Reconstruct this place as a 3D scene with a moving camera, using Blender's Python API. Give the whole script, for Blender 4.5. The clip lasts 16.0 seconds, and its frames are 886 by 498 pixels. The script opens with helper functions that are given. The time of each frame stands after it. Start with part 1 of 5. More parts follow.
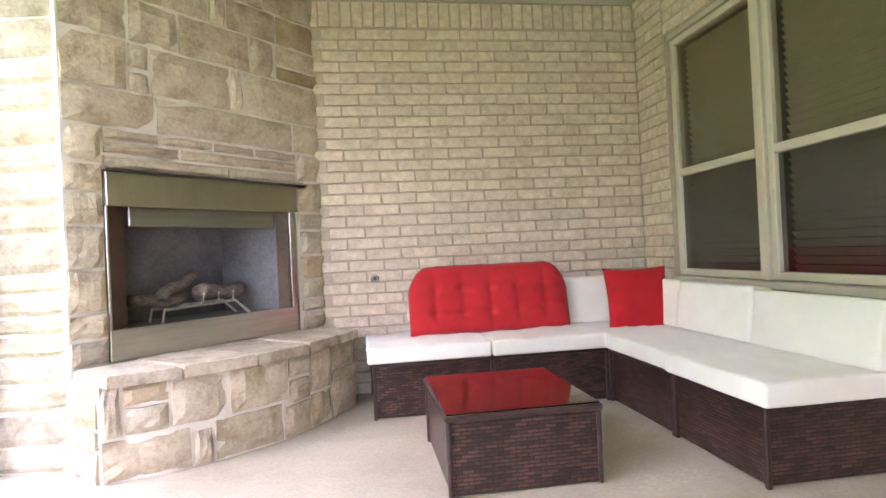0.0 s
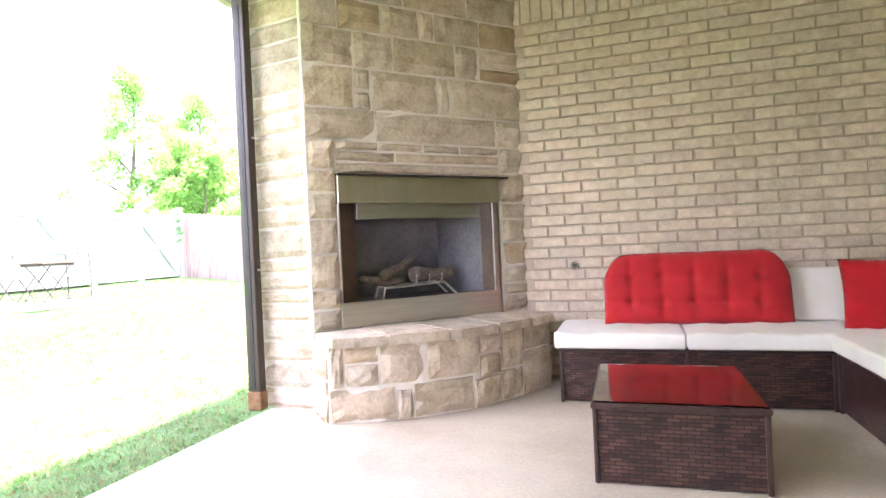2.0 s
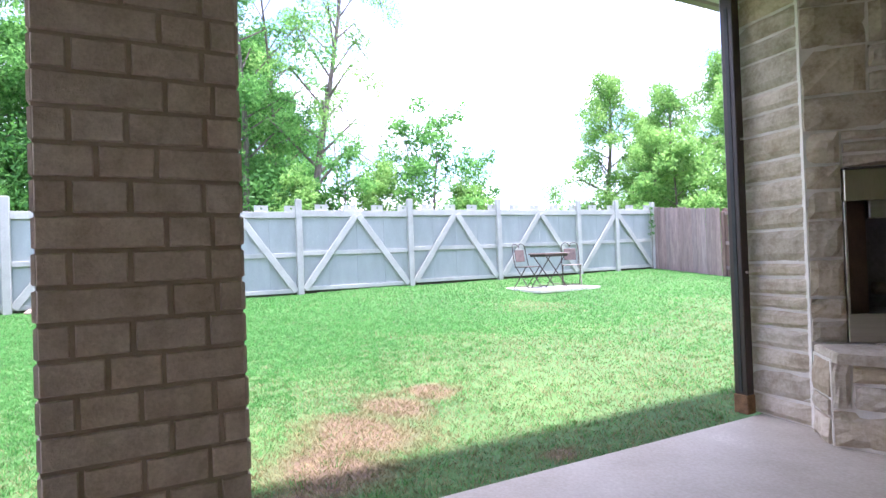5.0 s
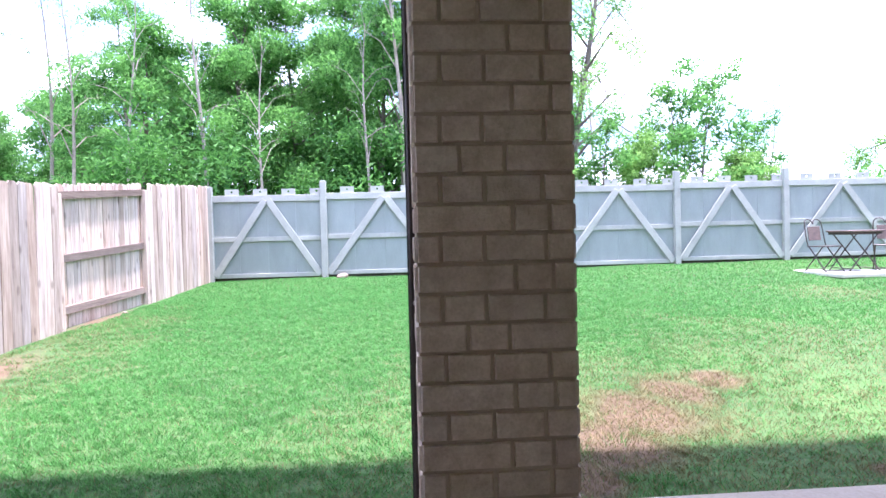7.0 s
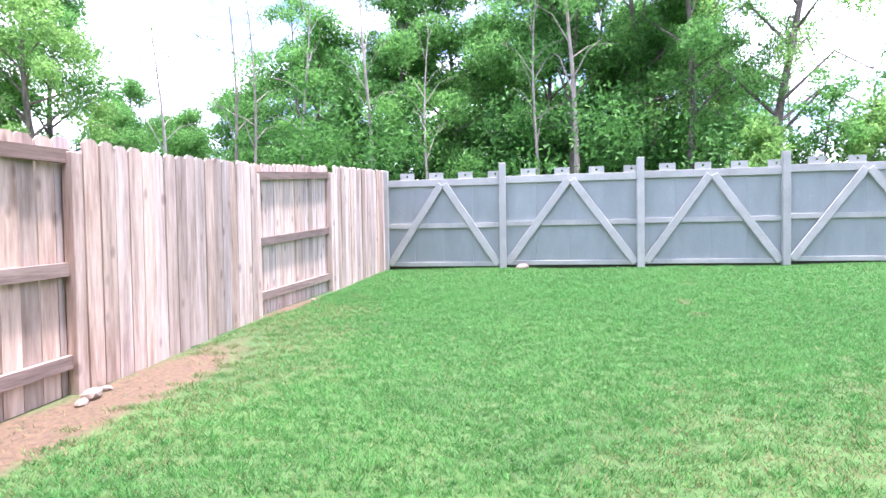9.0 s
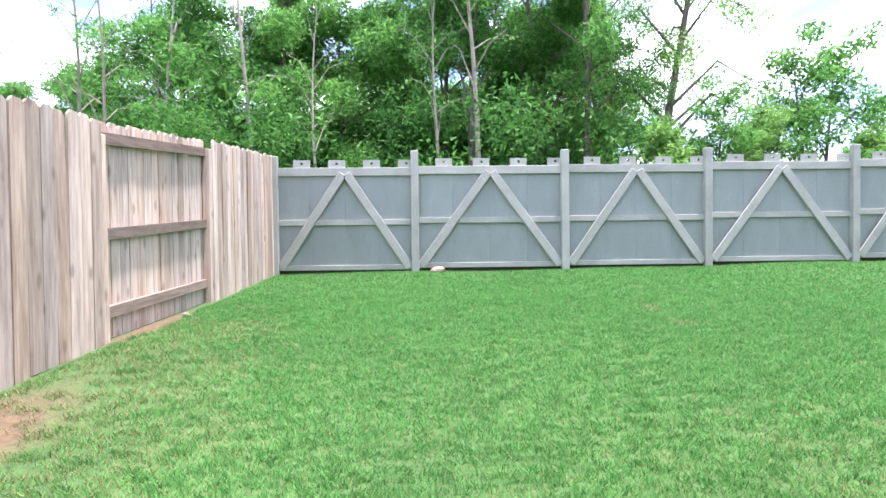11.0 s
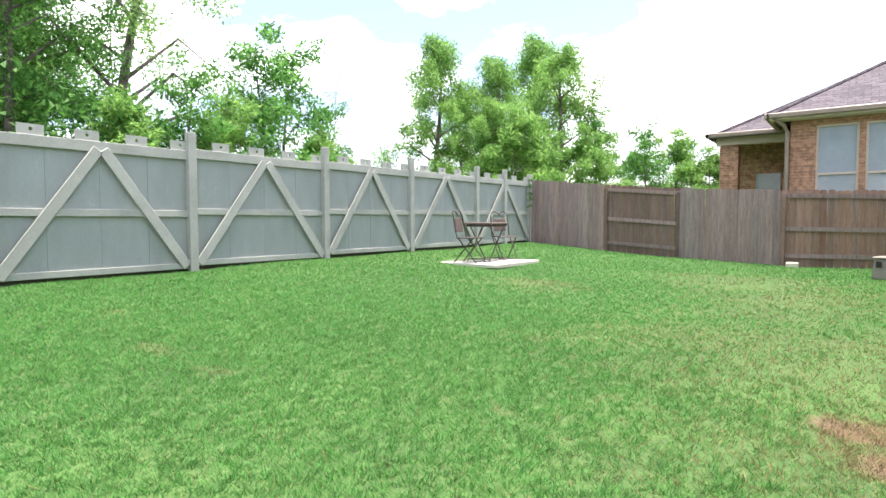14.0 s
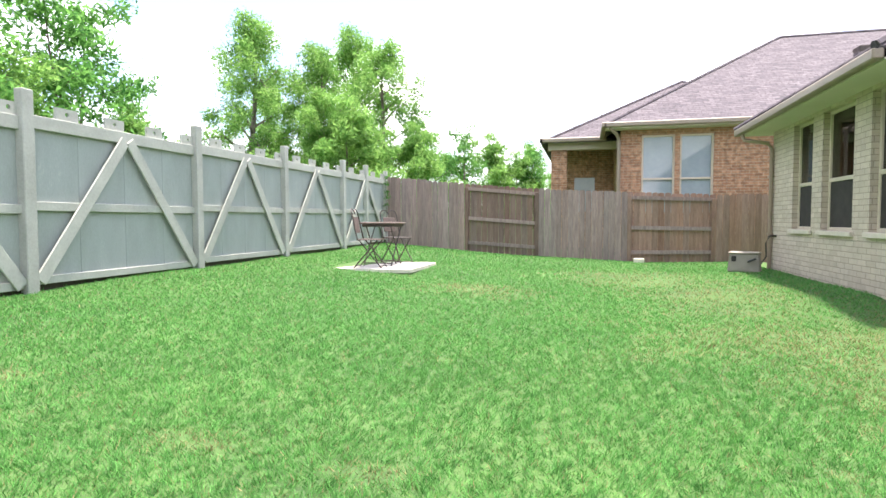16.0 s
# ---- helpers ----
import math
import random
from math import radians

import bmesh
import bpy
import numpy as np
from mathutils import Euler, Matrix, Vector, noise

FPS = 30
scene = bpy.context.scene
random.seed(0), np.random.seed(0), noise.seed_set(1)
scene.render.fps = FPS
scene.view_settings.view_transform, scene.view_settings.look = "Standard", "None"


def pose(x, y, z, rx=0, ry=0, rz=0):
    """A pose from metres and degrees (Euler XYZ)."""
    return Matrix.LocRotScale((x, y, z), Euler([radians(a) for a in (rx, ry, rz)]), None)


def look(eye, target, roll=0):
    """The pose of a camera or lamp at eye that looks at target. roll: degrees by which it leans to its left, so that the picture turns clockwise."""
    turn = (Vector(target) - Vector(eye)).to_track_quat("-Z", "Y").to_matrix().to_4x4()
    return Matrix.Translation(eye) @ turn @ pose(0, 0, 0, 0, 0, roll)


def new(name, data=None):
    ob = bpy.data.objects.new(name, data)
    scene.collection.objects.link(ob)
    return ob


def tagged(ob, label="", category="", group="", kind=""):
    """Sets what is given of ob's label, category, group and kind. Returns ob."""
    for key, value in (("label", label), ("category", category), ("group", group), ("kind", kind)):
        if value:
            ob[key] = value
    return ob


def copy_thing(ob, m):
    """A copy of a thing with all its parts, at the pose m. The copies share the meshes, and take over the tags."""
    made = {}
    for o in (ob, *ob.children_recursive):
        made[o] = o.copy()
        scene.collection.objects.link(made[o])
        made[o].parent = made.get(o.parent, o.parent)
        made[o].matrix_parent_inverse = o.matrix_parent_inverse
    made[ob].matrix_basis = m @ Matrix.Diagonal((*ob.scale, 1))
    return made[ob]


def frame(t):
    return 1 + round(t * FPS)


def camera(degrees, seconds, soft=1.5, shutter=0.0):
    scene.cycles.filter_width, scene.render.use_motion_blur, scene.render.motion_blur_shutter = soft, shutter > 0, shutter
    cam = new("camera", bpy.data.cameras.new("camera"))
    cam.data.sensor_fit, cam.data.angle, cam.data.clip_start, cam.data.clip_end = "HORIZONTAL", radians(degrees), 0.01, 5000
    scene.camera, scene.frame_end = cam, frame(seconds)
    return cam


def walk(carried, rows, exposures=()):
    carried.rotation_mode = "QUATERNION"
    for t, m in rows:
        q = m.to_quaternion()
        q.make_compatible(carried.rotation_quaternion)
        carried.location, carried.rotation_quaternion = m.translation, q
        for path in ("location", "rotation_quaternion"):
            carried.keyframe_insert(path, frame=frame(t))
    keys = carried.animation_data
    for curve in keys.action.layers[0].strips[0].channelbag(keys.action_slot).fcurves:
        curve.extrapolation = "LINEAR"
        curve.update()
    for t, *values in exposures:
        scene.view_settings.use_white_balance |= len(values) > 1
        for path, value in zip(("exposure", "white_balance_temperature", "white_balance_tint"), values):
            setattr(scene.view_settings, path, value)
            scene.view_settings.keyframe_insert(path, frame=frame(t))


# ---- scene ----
cam = camera(75.2, 16.0)
PATH = [
    (0, (0.092, -0.066, 0.983), (0.383, 1.913, 0.995), -2.7),
    (0.5, (0.304, -0.057, 0.989), (0.378, 1.941, 0.991), -2.7),
    (1, (0.455, -0.06, 0.98), (0.34, 1.936, 0.978), -2.6),
    (1.5, (0.525, -0.132, 0.99), (0.238, 1.848, 0.984), -2.6),
    (2, (0.564, -0.211, 0.99), (-0.043, 1.695, 0.985), -2.6),
    (2.5, (0.515, -0.237, 0.998), (-0.303, 1.588, 1.0), -2.4),
    (3, (0.453, -0.35, 1.013), (-0.577, 1.364, 1.015), -2.4),
    (3.5, (0.421, -0.431, 1.008), (-0.852, 1.111, 1.022), -2.6),
    (6, (0.727, -0.515, 1.107), (-1.193, 0.045, 1.103), -1.6),
    (6.5, (0.696, -0.595, 1.107), (-1.271, -0.232, 1.084), -1.6),
    (7, (0.648, -0.69, 1.103), (-1.347, -0.562, 1.063), -1.4),
    (7.5, (0.553, -0.803, 1.096), (-1.442, -0.933, 1.042), -1.2),
    (8, (0.332, -0.976, 1.105), (-1.632, -1.349, 1.041), -1.0),
    (10.5, (-1.55, -2.22, 0.935), (-3.547, -2.34, 0.886), -0.5),
    (11, (-1.761, -2.242, 0.923), (-3.759, -2.165, 0.878), -0.6),
    (11.5, (-1.755, -2.229, 1.004), (-3.721, -1.865, 0.94), -0.6),
    (12, (-1.841, -2.216, 1.07), (-3.75, -1.624, 0.987), -0.5),
    (12.5, (-2.135, -2.225, 1.110), (-3.952, -1.394, 1.012), -0.4),
    (13, (-2.433, -2.033, 1.159), (-4.096, -0.929, 1.048), -0.2),
    (13.5, (-2.838, -2.009, 1.159), (-4.265, -0.611, 1.051), -0.1),
    (14, (-3.455, -1.989, 1.08), (-4.631, -0.374, 0.984), -0.1),
    (14.5, (-3.915, -2.043, 1.06), (-4.916, -0.314, 0.966), -0.2),
    (15, (-4.666, -2.021, 1.021), (-5.51, -0.21, 0.931), -0.2),
    (15.5, (-5.305, -1.998, 1.036), (-5.968, -0.113, 0.94), -0.1),
    (16, (-5.911, -1.91, 1.072), (-6.39, 0.029, 0.975), -0.1),
]
walk(cam, [(t, look(eye, target, roll)) for t, eye, target, roll in PATH], [(0, 4.14, 6350, 33), (1.5, 4.02, 6350, 33), (2.6, 4.3, 6300, 34), (3.5, 3.55, 6180, 38), (5.8, 1.82, 5650, 30), (6.5, 1.76, 5650, 30), (7.0, 2.05, 5650, 33), (8.0, 2.12, 5750, 37), (10.5, 1.44, 5980, 27), (11, 1.6, 6150, 25), (12.5, 1.64, 6400, 22), (14, 1.4, 6800, 19), (16, 1.65, 6850, 18)])

# ---- sky, sun ----
world = bpy.data.worlds.new("sky")
scene.world = world
world.use_nodes = True
wt = world.node_tree
wt.nodes.clear()
SUN_TO = Vector((0.05, 0.14, 1.0)).normalized()


def wn(kind, **sets):
    n = wt.nodes.new(kind)
    for k, v in sets.items():
        n.inputs[k].default_value = v
    return n


sky = wt.nodes.new("ShaderNodeTexSky")
sky.sky_type = "NISHITA"
sky.sun_disc = False
sky.sun_elevation = math.asin(SUN_TO.z)
sky.sun_rotation = math.atan2(SUN_TO.x, SUN_TO.y)
sky.air_density, sky.dust_density = 1.0, 1.5
wtc = wt.nodes.new("ShaderNodeTexCoord")
wmap = wt.nodes.new("ShaderNodeMapping")
wmap.inputs["Scale"].default_value = (1.0, 1.0, 2.2)
cloud = wn("ShaderNodeTexNoise", Scale=2.1, Detail=7.0, Roughness=0.58)
ramp = wt.nodes.new("ShaderNodeValToRGB")
ramp.color_ramp.elements[0].position, ramp.color_ramp.elements[0].color = 0.46, (0, 0, 0, 1)
ramp.color_ramp.elements[1].position, ramp.color_ramp.elements[1].color = 0.68, (1, 1, 1, 1)
wmix = wt.nodes.new("ShaderNodeMix")
wmix.data_type = "RGBA"
wmix.inputs[7].default_value = (14.6, 14.6, 15.0, 1)
bg = wn("ShaderNodeBackground", Strength=0.14)
wout = wt.nodes.new("ShaderNodeOutputWorld")
wl = wt.links.new
wl(wtc.outputs["Generated"], wmap.inputs["Vector"])
wl(wmap.outputs["Vector"], cloud.inputs["Vector"])
wl(cloud.outputs["Fac"], ramp.inputs["Fac"])
wl(ramp.outputs["Color"], wmix.inputs[0])
wl(sky.outputs["Color"], wmix.inputs[6])
wl(wmix.outputs[2], bg.inputs["Color"])
wl(bg.outputs["Background"], wout.inputs["Surface"])
sun = new("sun", bpy.data.lights.new("sun", "SUN"))
sun.data.energy, sun.data.angle, sun.data.color = 4.2, radians(3.0), (1.0, 0.95, 0.86)
sun.matrix_world = look(SUN_TO * 40, (0, 0, 0))


# ---- materials ----
def surf(name, low, high, rough=0.8, scale=6.0, fine=70.0, bump=0.35, depth=0.004, vary=0.0, stretch=(1, 1, 1), metal=0.0, contrast=0.5, third=None, third_at=0.62, island=False, sheen=0.0):
    """A surface with variation at two scales, fine relief, and a shift of tone from piece to piece."""
    m = bpy.data.materials.new(name)
    m.use_nodes = True
    t = m.node_tree
    n, l = t.nodes, t.links.new
    p = n["Principled BSDF"]
    tc, mp, info = n.new("ShaderNodeTexCoord"), n.new("ShaderNodeMapping"), n.new("ShaderNodeObjectInfo")
    sc = n.new("ShaderNodeVectorMath")
    sc.operation = "SCALE"
    sc.inputs[0].default_value = (37.0, 23.0, 51.0)
    l(info.outputs["Random"], sc.inputs["Scale"])
    ad = n.new("ShaderNodeVectorMath")
    l(tc.outputs["Object"], ad.inputs[0])
    l(sc.outputs["Vector"], ad.inputs[1])
    mp.inputs["Scale"].default_value = stretch
    l(ad.outputs["Vector"], mp.inputs["Vector"])
    a, b = n.new("ShaderNodeTexNoise"), n.new("ShaderNodeTexNoise")
    a.inputs["Scale"].default_value, a.inputs["Detail"].default_value, a.inputs["Roughness"].default_value = scale, 6, 0.6
    b.inputs["Scale"].default_value, b.inputs["Detail"].default_value, b.inputs["Roughness"].default_value = fine, 5, 0.65
    l(mp.outputs["Vector"], a.inputs["Vector"])
    l(mp.outputs["Vector"], b.inputs["Vector"])
    mixf = n.new("ShaderNodeMath")
    mixf.operation = "MULTIPLY_ADD"
    mixf.inputs[1].default_value = 0.6
    half = n.new("ShaderNodeMath")
    half.operation = "MULTIPLY"
    half.inputs[1].default_value = 0.4
    l(a.outputs["Fac"], mixf.inputs[0])
    l(b.outputs["Fac"], half.inputs[0])
    l(half.outputs[0], mixf.inputs[2])
    r = n.new("ShaderNodeValToRGB")
    e = r.color_ramp.elements
    e[0].position, e[0].color = 0.5 - contrast * 0.28, (*low, 1)
    e[1].position, e[1].color = 0.5 + contrast * 0.28, (*high, 1)
    if third:
        x = r.color_ramp.elements.new(third_at)
        x.color = (*third, 1)
    l(mixf.outputs[0], r.inputs["Fac"])
    out = r.outputs["Color"]
    if vary:
        src = info.outputs["Random"]
        if island:
            src = n.new("ShaderNodeNewGeometry").outputs["Random Per Island"]
        rng = n.new("ShaderNodeMapRange")
        rng.inputs["To Min"].default_value, rng.inputs["To Max"].default_value = 1 - vary, 1 + vary
        l(src, rng.inputs["Value"])
        hsv = n.new("ShaderNodeHueSaturation")
        l(rng.outputs["Result"], hsv.inputs["Value"])
        wob = n.new("ShaderNodeMapRange")
        wob.inputs["To Min"].default_value, wob.inputs["To Max"].default_value = 1 + vary * 0.8, 1 - vary * 0.8
        frac = n.new("ShaderNodeMath")
        frac.operation = "FRACT"
        big = n.new("ShaderNodeMath")
        big.operation = "MULTIPLY"
        big.inputs[1].default_value = 13.7
        l(src, big.inputs[0])
        l(big.outputs[0], frac.inputs[0])
        l(frac.outputs[0], wob.inputs["Value"])
        l(wob.outputs["Result"], hsv.inputs["Saturation"])
        l(out, hsv.inputs["Color"])
        out = hsv.outputs["Color"]
    l(out, p.inputs["Base Color"])
    p.inputs["Roughness"].default_value, p.inputs["Metallic"].default_value = rough, metal
    if sheen:
        p.inputs["Sheen Weight"].default_value = sheen
    if bump:
        bp = n.new("ShaderNodeBump")
        bp.inputs["Strength"].default_value, bp.inputs["Distance"].default_value = bump, depth
        l(mixf.outputs[0], bp.inputs["Height"])
        l(bp.outputs["Normal"], p.inputs["Normal"])
    return m


def pattern(name, kind, c1, c2, joint, width, height, gap, rough=0.7, bump=0.6, depth=0.004, squash=1.0, plane="yz", noise_amount=0.25):
    """Bricks, shingles or woven strands as a pattern with real relief, in metres."""
    m = bpy.data.materials.new(name)
    m.use_nodes = True
    t = m.node_tree
    n, l = t.nodes, t.links.new
    p = n["Principled BSDF"]
    tc, sep, com = n.new("ShaderNodeTexCoord"), n.new("ShaderNodeSeparateXYZ"), n.new("ShaderNodeCombineXYZ")
    l(tc.outputs["Object"], sep.inputs[0])
    if plane == "box":
        s = n.new("ShaderNodeMath")
        l(sep.outputs["X"], s.inputs[0])
        l(sep.outputs["Y"], s.inputs[1])
        l(s.outputs[0], com.inputs["X"])
        l(sep.outputs["Z"], com.inputs["Y"])
    else:
        l(sep.outputs[plane[0].upper()], com.inputs["X"])
        l(sep.outputs[plane[1].upper()], com.inputs["Y"])
    br = n.new("ShaderNodeTexBrick")
    br.inputs["Scale"].default_value = 1.0
    br.inputs["Brick Width"].default_value, br.inputs["Row Height"].default_value, br.inputs["Mortar Size"].default_value = width, height, gap
    br.inputs["Mortar Smooth"].default_value = 0.3
    br.inputs["Color1"].default_value, br.inputs["Color2"].default_value, br.inputs["Mortar"].default_value = (*c1, 1), (*c2, 1), (*joint, 1)
    l(com.outputs[0], br.inputs["Vector"])
    nz = n.new("ShaderNodeTexNoise")
    nz.inputs["Scale"].default_value, nz.inputs["Detail"].default_value = 9.0, 8.0
    l(tc.outputs["Object"], nz.inputs["Vector"])
    rng = n.new("ShaderNodeMapRange")
    rng.inputs["From Min"].default_value, rng.inputs["From Max"].default_value = 0.3, 0.7
    rng.inputs["To Min"].default_value, rng.inputs["To Max"].default_value = 1 - noise_amount, 1 + noise_amount
    l(nz.outputs["Fac"], rng.inputs["Value"])
    hsv = n.new("ShaderNodeHueSaturation")
    l(br.outputs["Color"], hsv.inputs["Color"])
    l(rng.outputs["Result"], hsv.inputs["Value"])
    l(hsv.outputs["Color"], p.inputs["Base Color"])
    inv = n.new("ShaderNodeMath")
    inv.operation = "SUBTRACT"
    inv.inputs[0].default_value = 1.0
    l(br.outputs["Fac"], inv.inputs[1])
    mul = n.new("ShaderNodeMath")
    mul.operation = "MULTIPLY_ADD"
    mul.inputs[1].default_value = 0.3
    l(nz.outputs["Fac"], mul.inputs[0])
    l(inv.outputs[0], mul.inputs[2])
    bp = n.new("ShaderNodeBump")
    bp.inputs["Strength"].default_value, bp.inputs["Distance"].default_value = bump, depth
    l(mul.outputs[0], bp.inputs["Height"])
    l(bp.outputs["Normal"], p.inputs["Normal"])
    p.inputs["Roughness"].default_value = rough
    return m


def leafy(name, low, high, through_light=0.35, scale=0.35, ends=(0.25, 0.8), spread=(0.45, 0.6)):
    """Leaves and grass: tone from leaf to leaf and over the ground, and light that passes through."""
    m = bpy.data.materials.new(name)
    m.use_nodes = True
    t = m.node_tree
    n, l = t.nodes, t.links.new
    p, out = n["Principled BSDF"], n["Material Output"]
    geo = n.new("ShaderNodeNewGeometry")
    nz = n.new("ShaderNodeTexNoise")
    nz.inputs["Scale"].default_value, nz.inputs["Detail"].default_value = scale, 5
    l(geo.outputs["Position"], nz.inputs["Vector"])
    s = n.new("ShaderNodeMath")
    s.operation = "MULTIPLY_ADD"
    s.inputs[1].default_value = spread[0]
    l(geo.outputs["Random Per Island"], s.inputs[0])
    h = n.new("ShaderNodeMath")
    h.operation = "MULTIPLY"
    h.inputs[1].default_value = spread[1]
    l(nz.outputs["Fac"], h.inputs[0])
    l(h.outputs[0], s.inputs[2])
    r = n.new("ShaderNodeValToRGB")
    r.color_ramp.elements[0].position, r.color_ramp.elements[0].color = ends[0], (*low, 1)
    r.color_ramp.elements[1].position, r.color_ramp.elements[1].color = ends[1], (*high, 1)
    l(s.outputs[0], r.inputs["Fac"])
    l(r.outputs["Color"], p.inputs["Base Color"])
    p.inputs["Roughness"].default_value = 0.55
    p.inputs["Specular IOR Level"].default_value = 0.12
    tr, mix = n.new("ShaderNodeBsdfTranslucent"), n.new("ShaderNodeMixShader")
    l(r.outputs["Color"], tr.inputs["Color"])
    mix.inputs[0].default_value = through_light
    l(p.outputs[0], mix.inputs[1])
    l(tr.outputs[0], mix.inputs[2])
    l(mix.outputs[0], out.inputs["Surface"])
    return m


M = {}
M["brick"] = surf("tan_brick", (0.47, 0.37, 0.275), (0.72, 0.61, 0.485), 0.85, 16, 110, 1.0, 0.008, 0.08)
M["mortar"] = surf("brick_mortar", (0.4, 0.32, 0.235), (0.5, 0.41, 0.31), 0.95, 20, 200, 0.5, 0.004)
M["stone"] = surf("buff_limestone", (0.34, 0.265, 0.18), (0.62, 0.535, 0.415), 0.9, 8, 45, 0.9, 0.015, 0.13, third=(0.5, 0.415, 0.3), third_at=0.5)
M["ochre"] = surf("ochre_sandstone", (0.33, 0.235, 0.135), (0.52, 0.42, 0.29), 0.9, 6, 45, 0.9, 0.014, 0.15)
M["stone_mortar"] = surf("pale_stone_mortar", (0.64, 0.58, 0.49), (0.76, 0.7, 0.61), 0.95, 12, 160, 0.8, 0.008)
M["concrete"] = surf("broom_concrete", (0.38, 0.32, 0.235), (0.58, 0.52, 0.42), 0.75, 1.7, 60, 0.3, 0.002, third=(0.52, 0.46, 0.365))
M["paver"] = surf("pale_paver", (0.56, 0.52, 0.45), (0.7, 0.66, 0.58), 0.9, 4, 60, 0.4, 0.004, 0.06)
M["weathered"] = surf("weathered_cedar", (0.26, 0.185, 0.14), (0.7, 0.58, 0.485), 0.85, 1.5, 5, 0.6, 0.004, 0.3, stretch=(8, 8, 0.7), contrast=0.6)
# three cedar tones, darkened to carry the shade on the neighbour-side fence
M["cedar_shade"] = surf("shade_dark_weathered_cedar", (0.1, 0.064, 0.052), (0.24, 0.165, 0.132), 0.85, 2.2, 9, 0.5, 0.004, 0.2, stretch=(9, 9, 1.0), contrast=0.75)
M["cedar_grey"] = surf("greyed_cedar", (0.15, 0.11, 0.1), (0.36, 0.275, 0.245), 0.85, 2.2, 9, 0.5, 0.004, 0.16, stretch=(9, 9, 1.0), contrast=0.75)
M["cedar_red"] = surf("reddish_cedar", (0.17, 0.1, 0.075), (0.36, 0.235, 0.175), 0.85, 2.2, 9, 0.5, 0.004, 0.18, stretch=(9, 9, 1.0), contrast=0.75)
# brown rail wood, made darker to include the shade lying on the rails
M["cedar_rail"] = surf("shade_browned_cedar_rail", (0.13, 0.088, 0.067), (0.32, 0.24, 0.19), 0.85, 2, 9, 0.5, 0.004, 0.2, stretch=(0.7, 8, 8))


def add_knots(m):
    """Dark oval knots and stains scattered over weathered boards."""
    t = m.node_tree
    n, l = t.nodes, t.links.new
    p = n["Principled BSDF"]
    base = p.inputs["Base Color"].links[0].from_socket
    geo, mp, vo, rg, mix = (n.new(k) for k in ("ShaderNodeNewGeometry", "ShaderNodeMapping", "ShaderNodeTexVoronoi", "ShaderNodeMapRange", "ShaderNodeMix"))
    mp.inputs["Scale"].default_value = (6.5, 3.0, 3.2)
    vo.inputs["Scale"].default_value = 1.0
    rg.inputs["From Min"].default_value, rg.inputs["From Max"].default_value = 0.09, 0.2
    rg.inputs["To Min"].default_value, rg.inputs["To Max"].default_value = 0.45, 0.0
    mix.data_type = "RGBA"
    mix.inputs[7].default_value = (0.1, 0.06, 0.045, 1)
    l(geo.outputs["Position"], mp.inputs["Vector"])
    l(mp.outputs["Vector"], vo.inputs["Vector"])
    l(vo.outputs["Distance"], rg.inputs["Value"])
    l(rg.outputs["Result"], mix.inputs[0])
    l(base, mix.inputs[6])
    l(mix.outputs[2], p.inputs["Base Color"])


add_knots(M["weathered"])
M["grey_paint"] = surf("grey_green_paint", (0.265, 0.305, 0.28), (0.365, 0.4, 0.37), 0.8, 1.2, 30, 0.25, 0.003, 0.03, stretch=(3, 3, 1), third=(0.325, 0.365, 0.345))
M["grey_trim"] = surf("grey_trim_paint", (0.32, 0.335, 0.3), (0.43, 0.445, 0.4), 0.85, 3, 40, 0.3, 0.003, 0.06)
M["dark_hole"] = surf("dark_hole", (0.02, 0.018, 0.016), (0.04, 0.035, 0.03), 0.9)
M["brown_metal"] = surf("brown_painted_channel", (0.035, 0.024, 0.02), (0.06, 0.04, 0.032), 0.45, 5, 60, 0.15, 0.002)
M["rust"] = surf("rusty_foot", (0.1, 0.05, 0.02), (0.3, 0.16, 0.07), 0.8, 14, 90, 0.5, 0.003)
M["trim"] = surf("tan_trim_paint", (0.44, 0.385, 0.3), (0.5, 0.445, 0.355), 0.6, 3, 60, 0.15, 0.002)
M["ceiling"] = surf("tan_soffit_board", (0.56, 0.51, 0.44), (0.6, 0.56, 0.49), 0.8, 2, 60, 0.2, 0.002)
M["win_frame"] = surf("almond_window_frame", (0.52, 0.455, 0.355), (0.57, 0.505, 0.4), 0.5, 4, 50, 0.1, 0.001)
M["blind"] = surf("cream_blind", (0.3, 0.265, 0.195), (0.36, 0.32, 0.24), 0.5, 8, 60, 0.1, 0.001)
# indoor dimness put into a dark colour, for backings behind the windows
M["room"] = surf("dark_room_backing", (0.12, 0.115, 0.1), (0.17, 0.16, 0.14), 0.9, 2, 30, 0.0)
M["cushion"] = surf("ivory_cushion_cloth", (0.72, 0.68, 0.6), (0.8, 0.765, 0.695), 0.9, 4, 260, 0.4, 0.003, 0.03, sheen=0.2)
M["red"] = surf("red_cushion_cloth", (0.36, 0.004, 0.007), (0.52, 0.008, 0.012), 0.85, 7, 300, 0.4, 0.003, 0.04, sheen=0.15)
M["metal"] = surf("brushed_steel", (0.46, 0.43, 0.38), (0.58, 0.55, 0.49), 0.3, 3, 120, 0.12, 0.001, metal=1.0, stretch=(1, 1, 14))
M["brass_steel"] = surf("heat_tinted_hood", (0.46, 0.43, 0.32), (0.62, 0.58, 0.45), 0.38, 2.2, 40, 0.1, 0.001, metal=1.0, stretch=(3, 3, 0.5), third=(0.54, 0.51, 0.39))
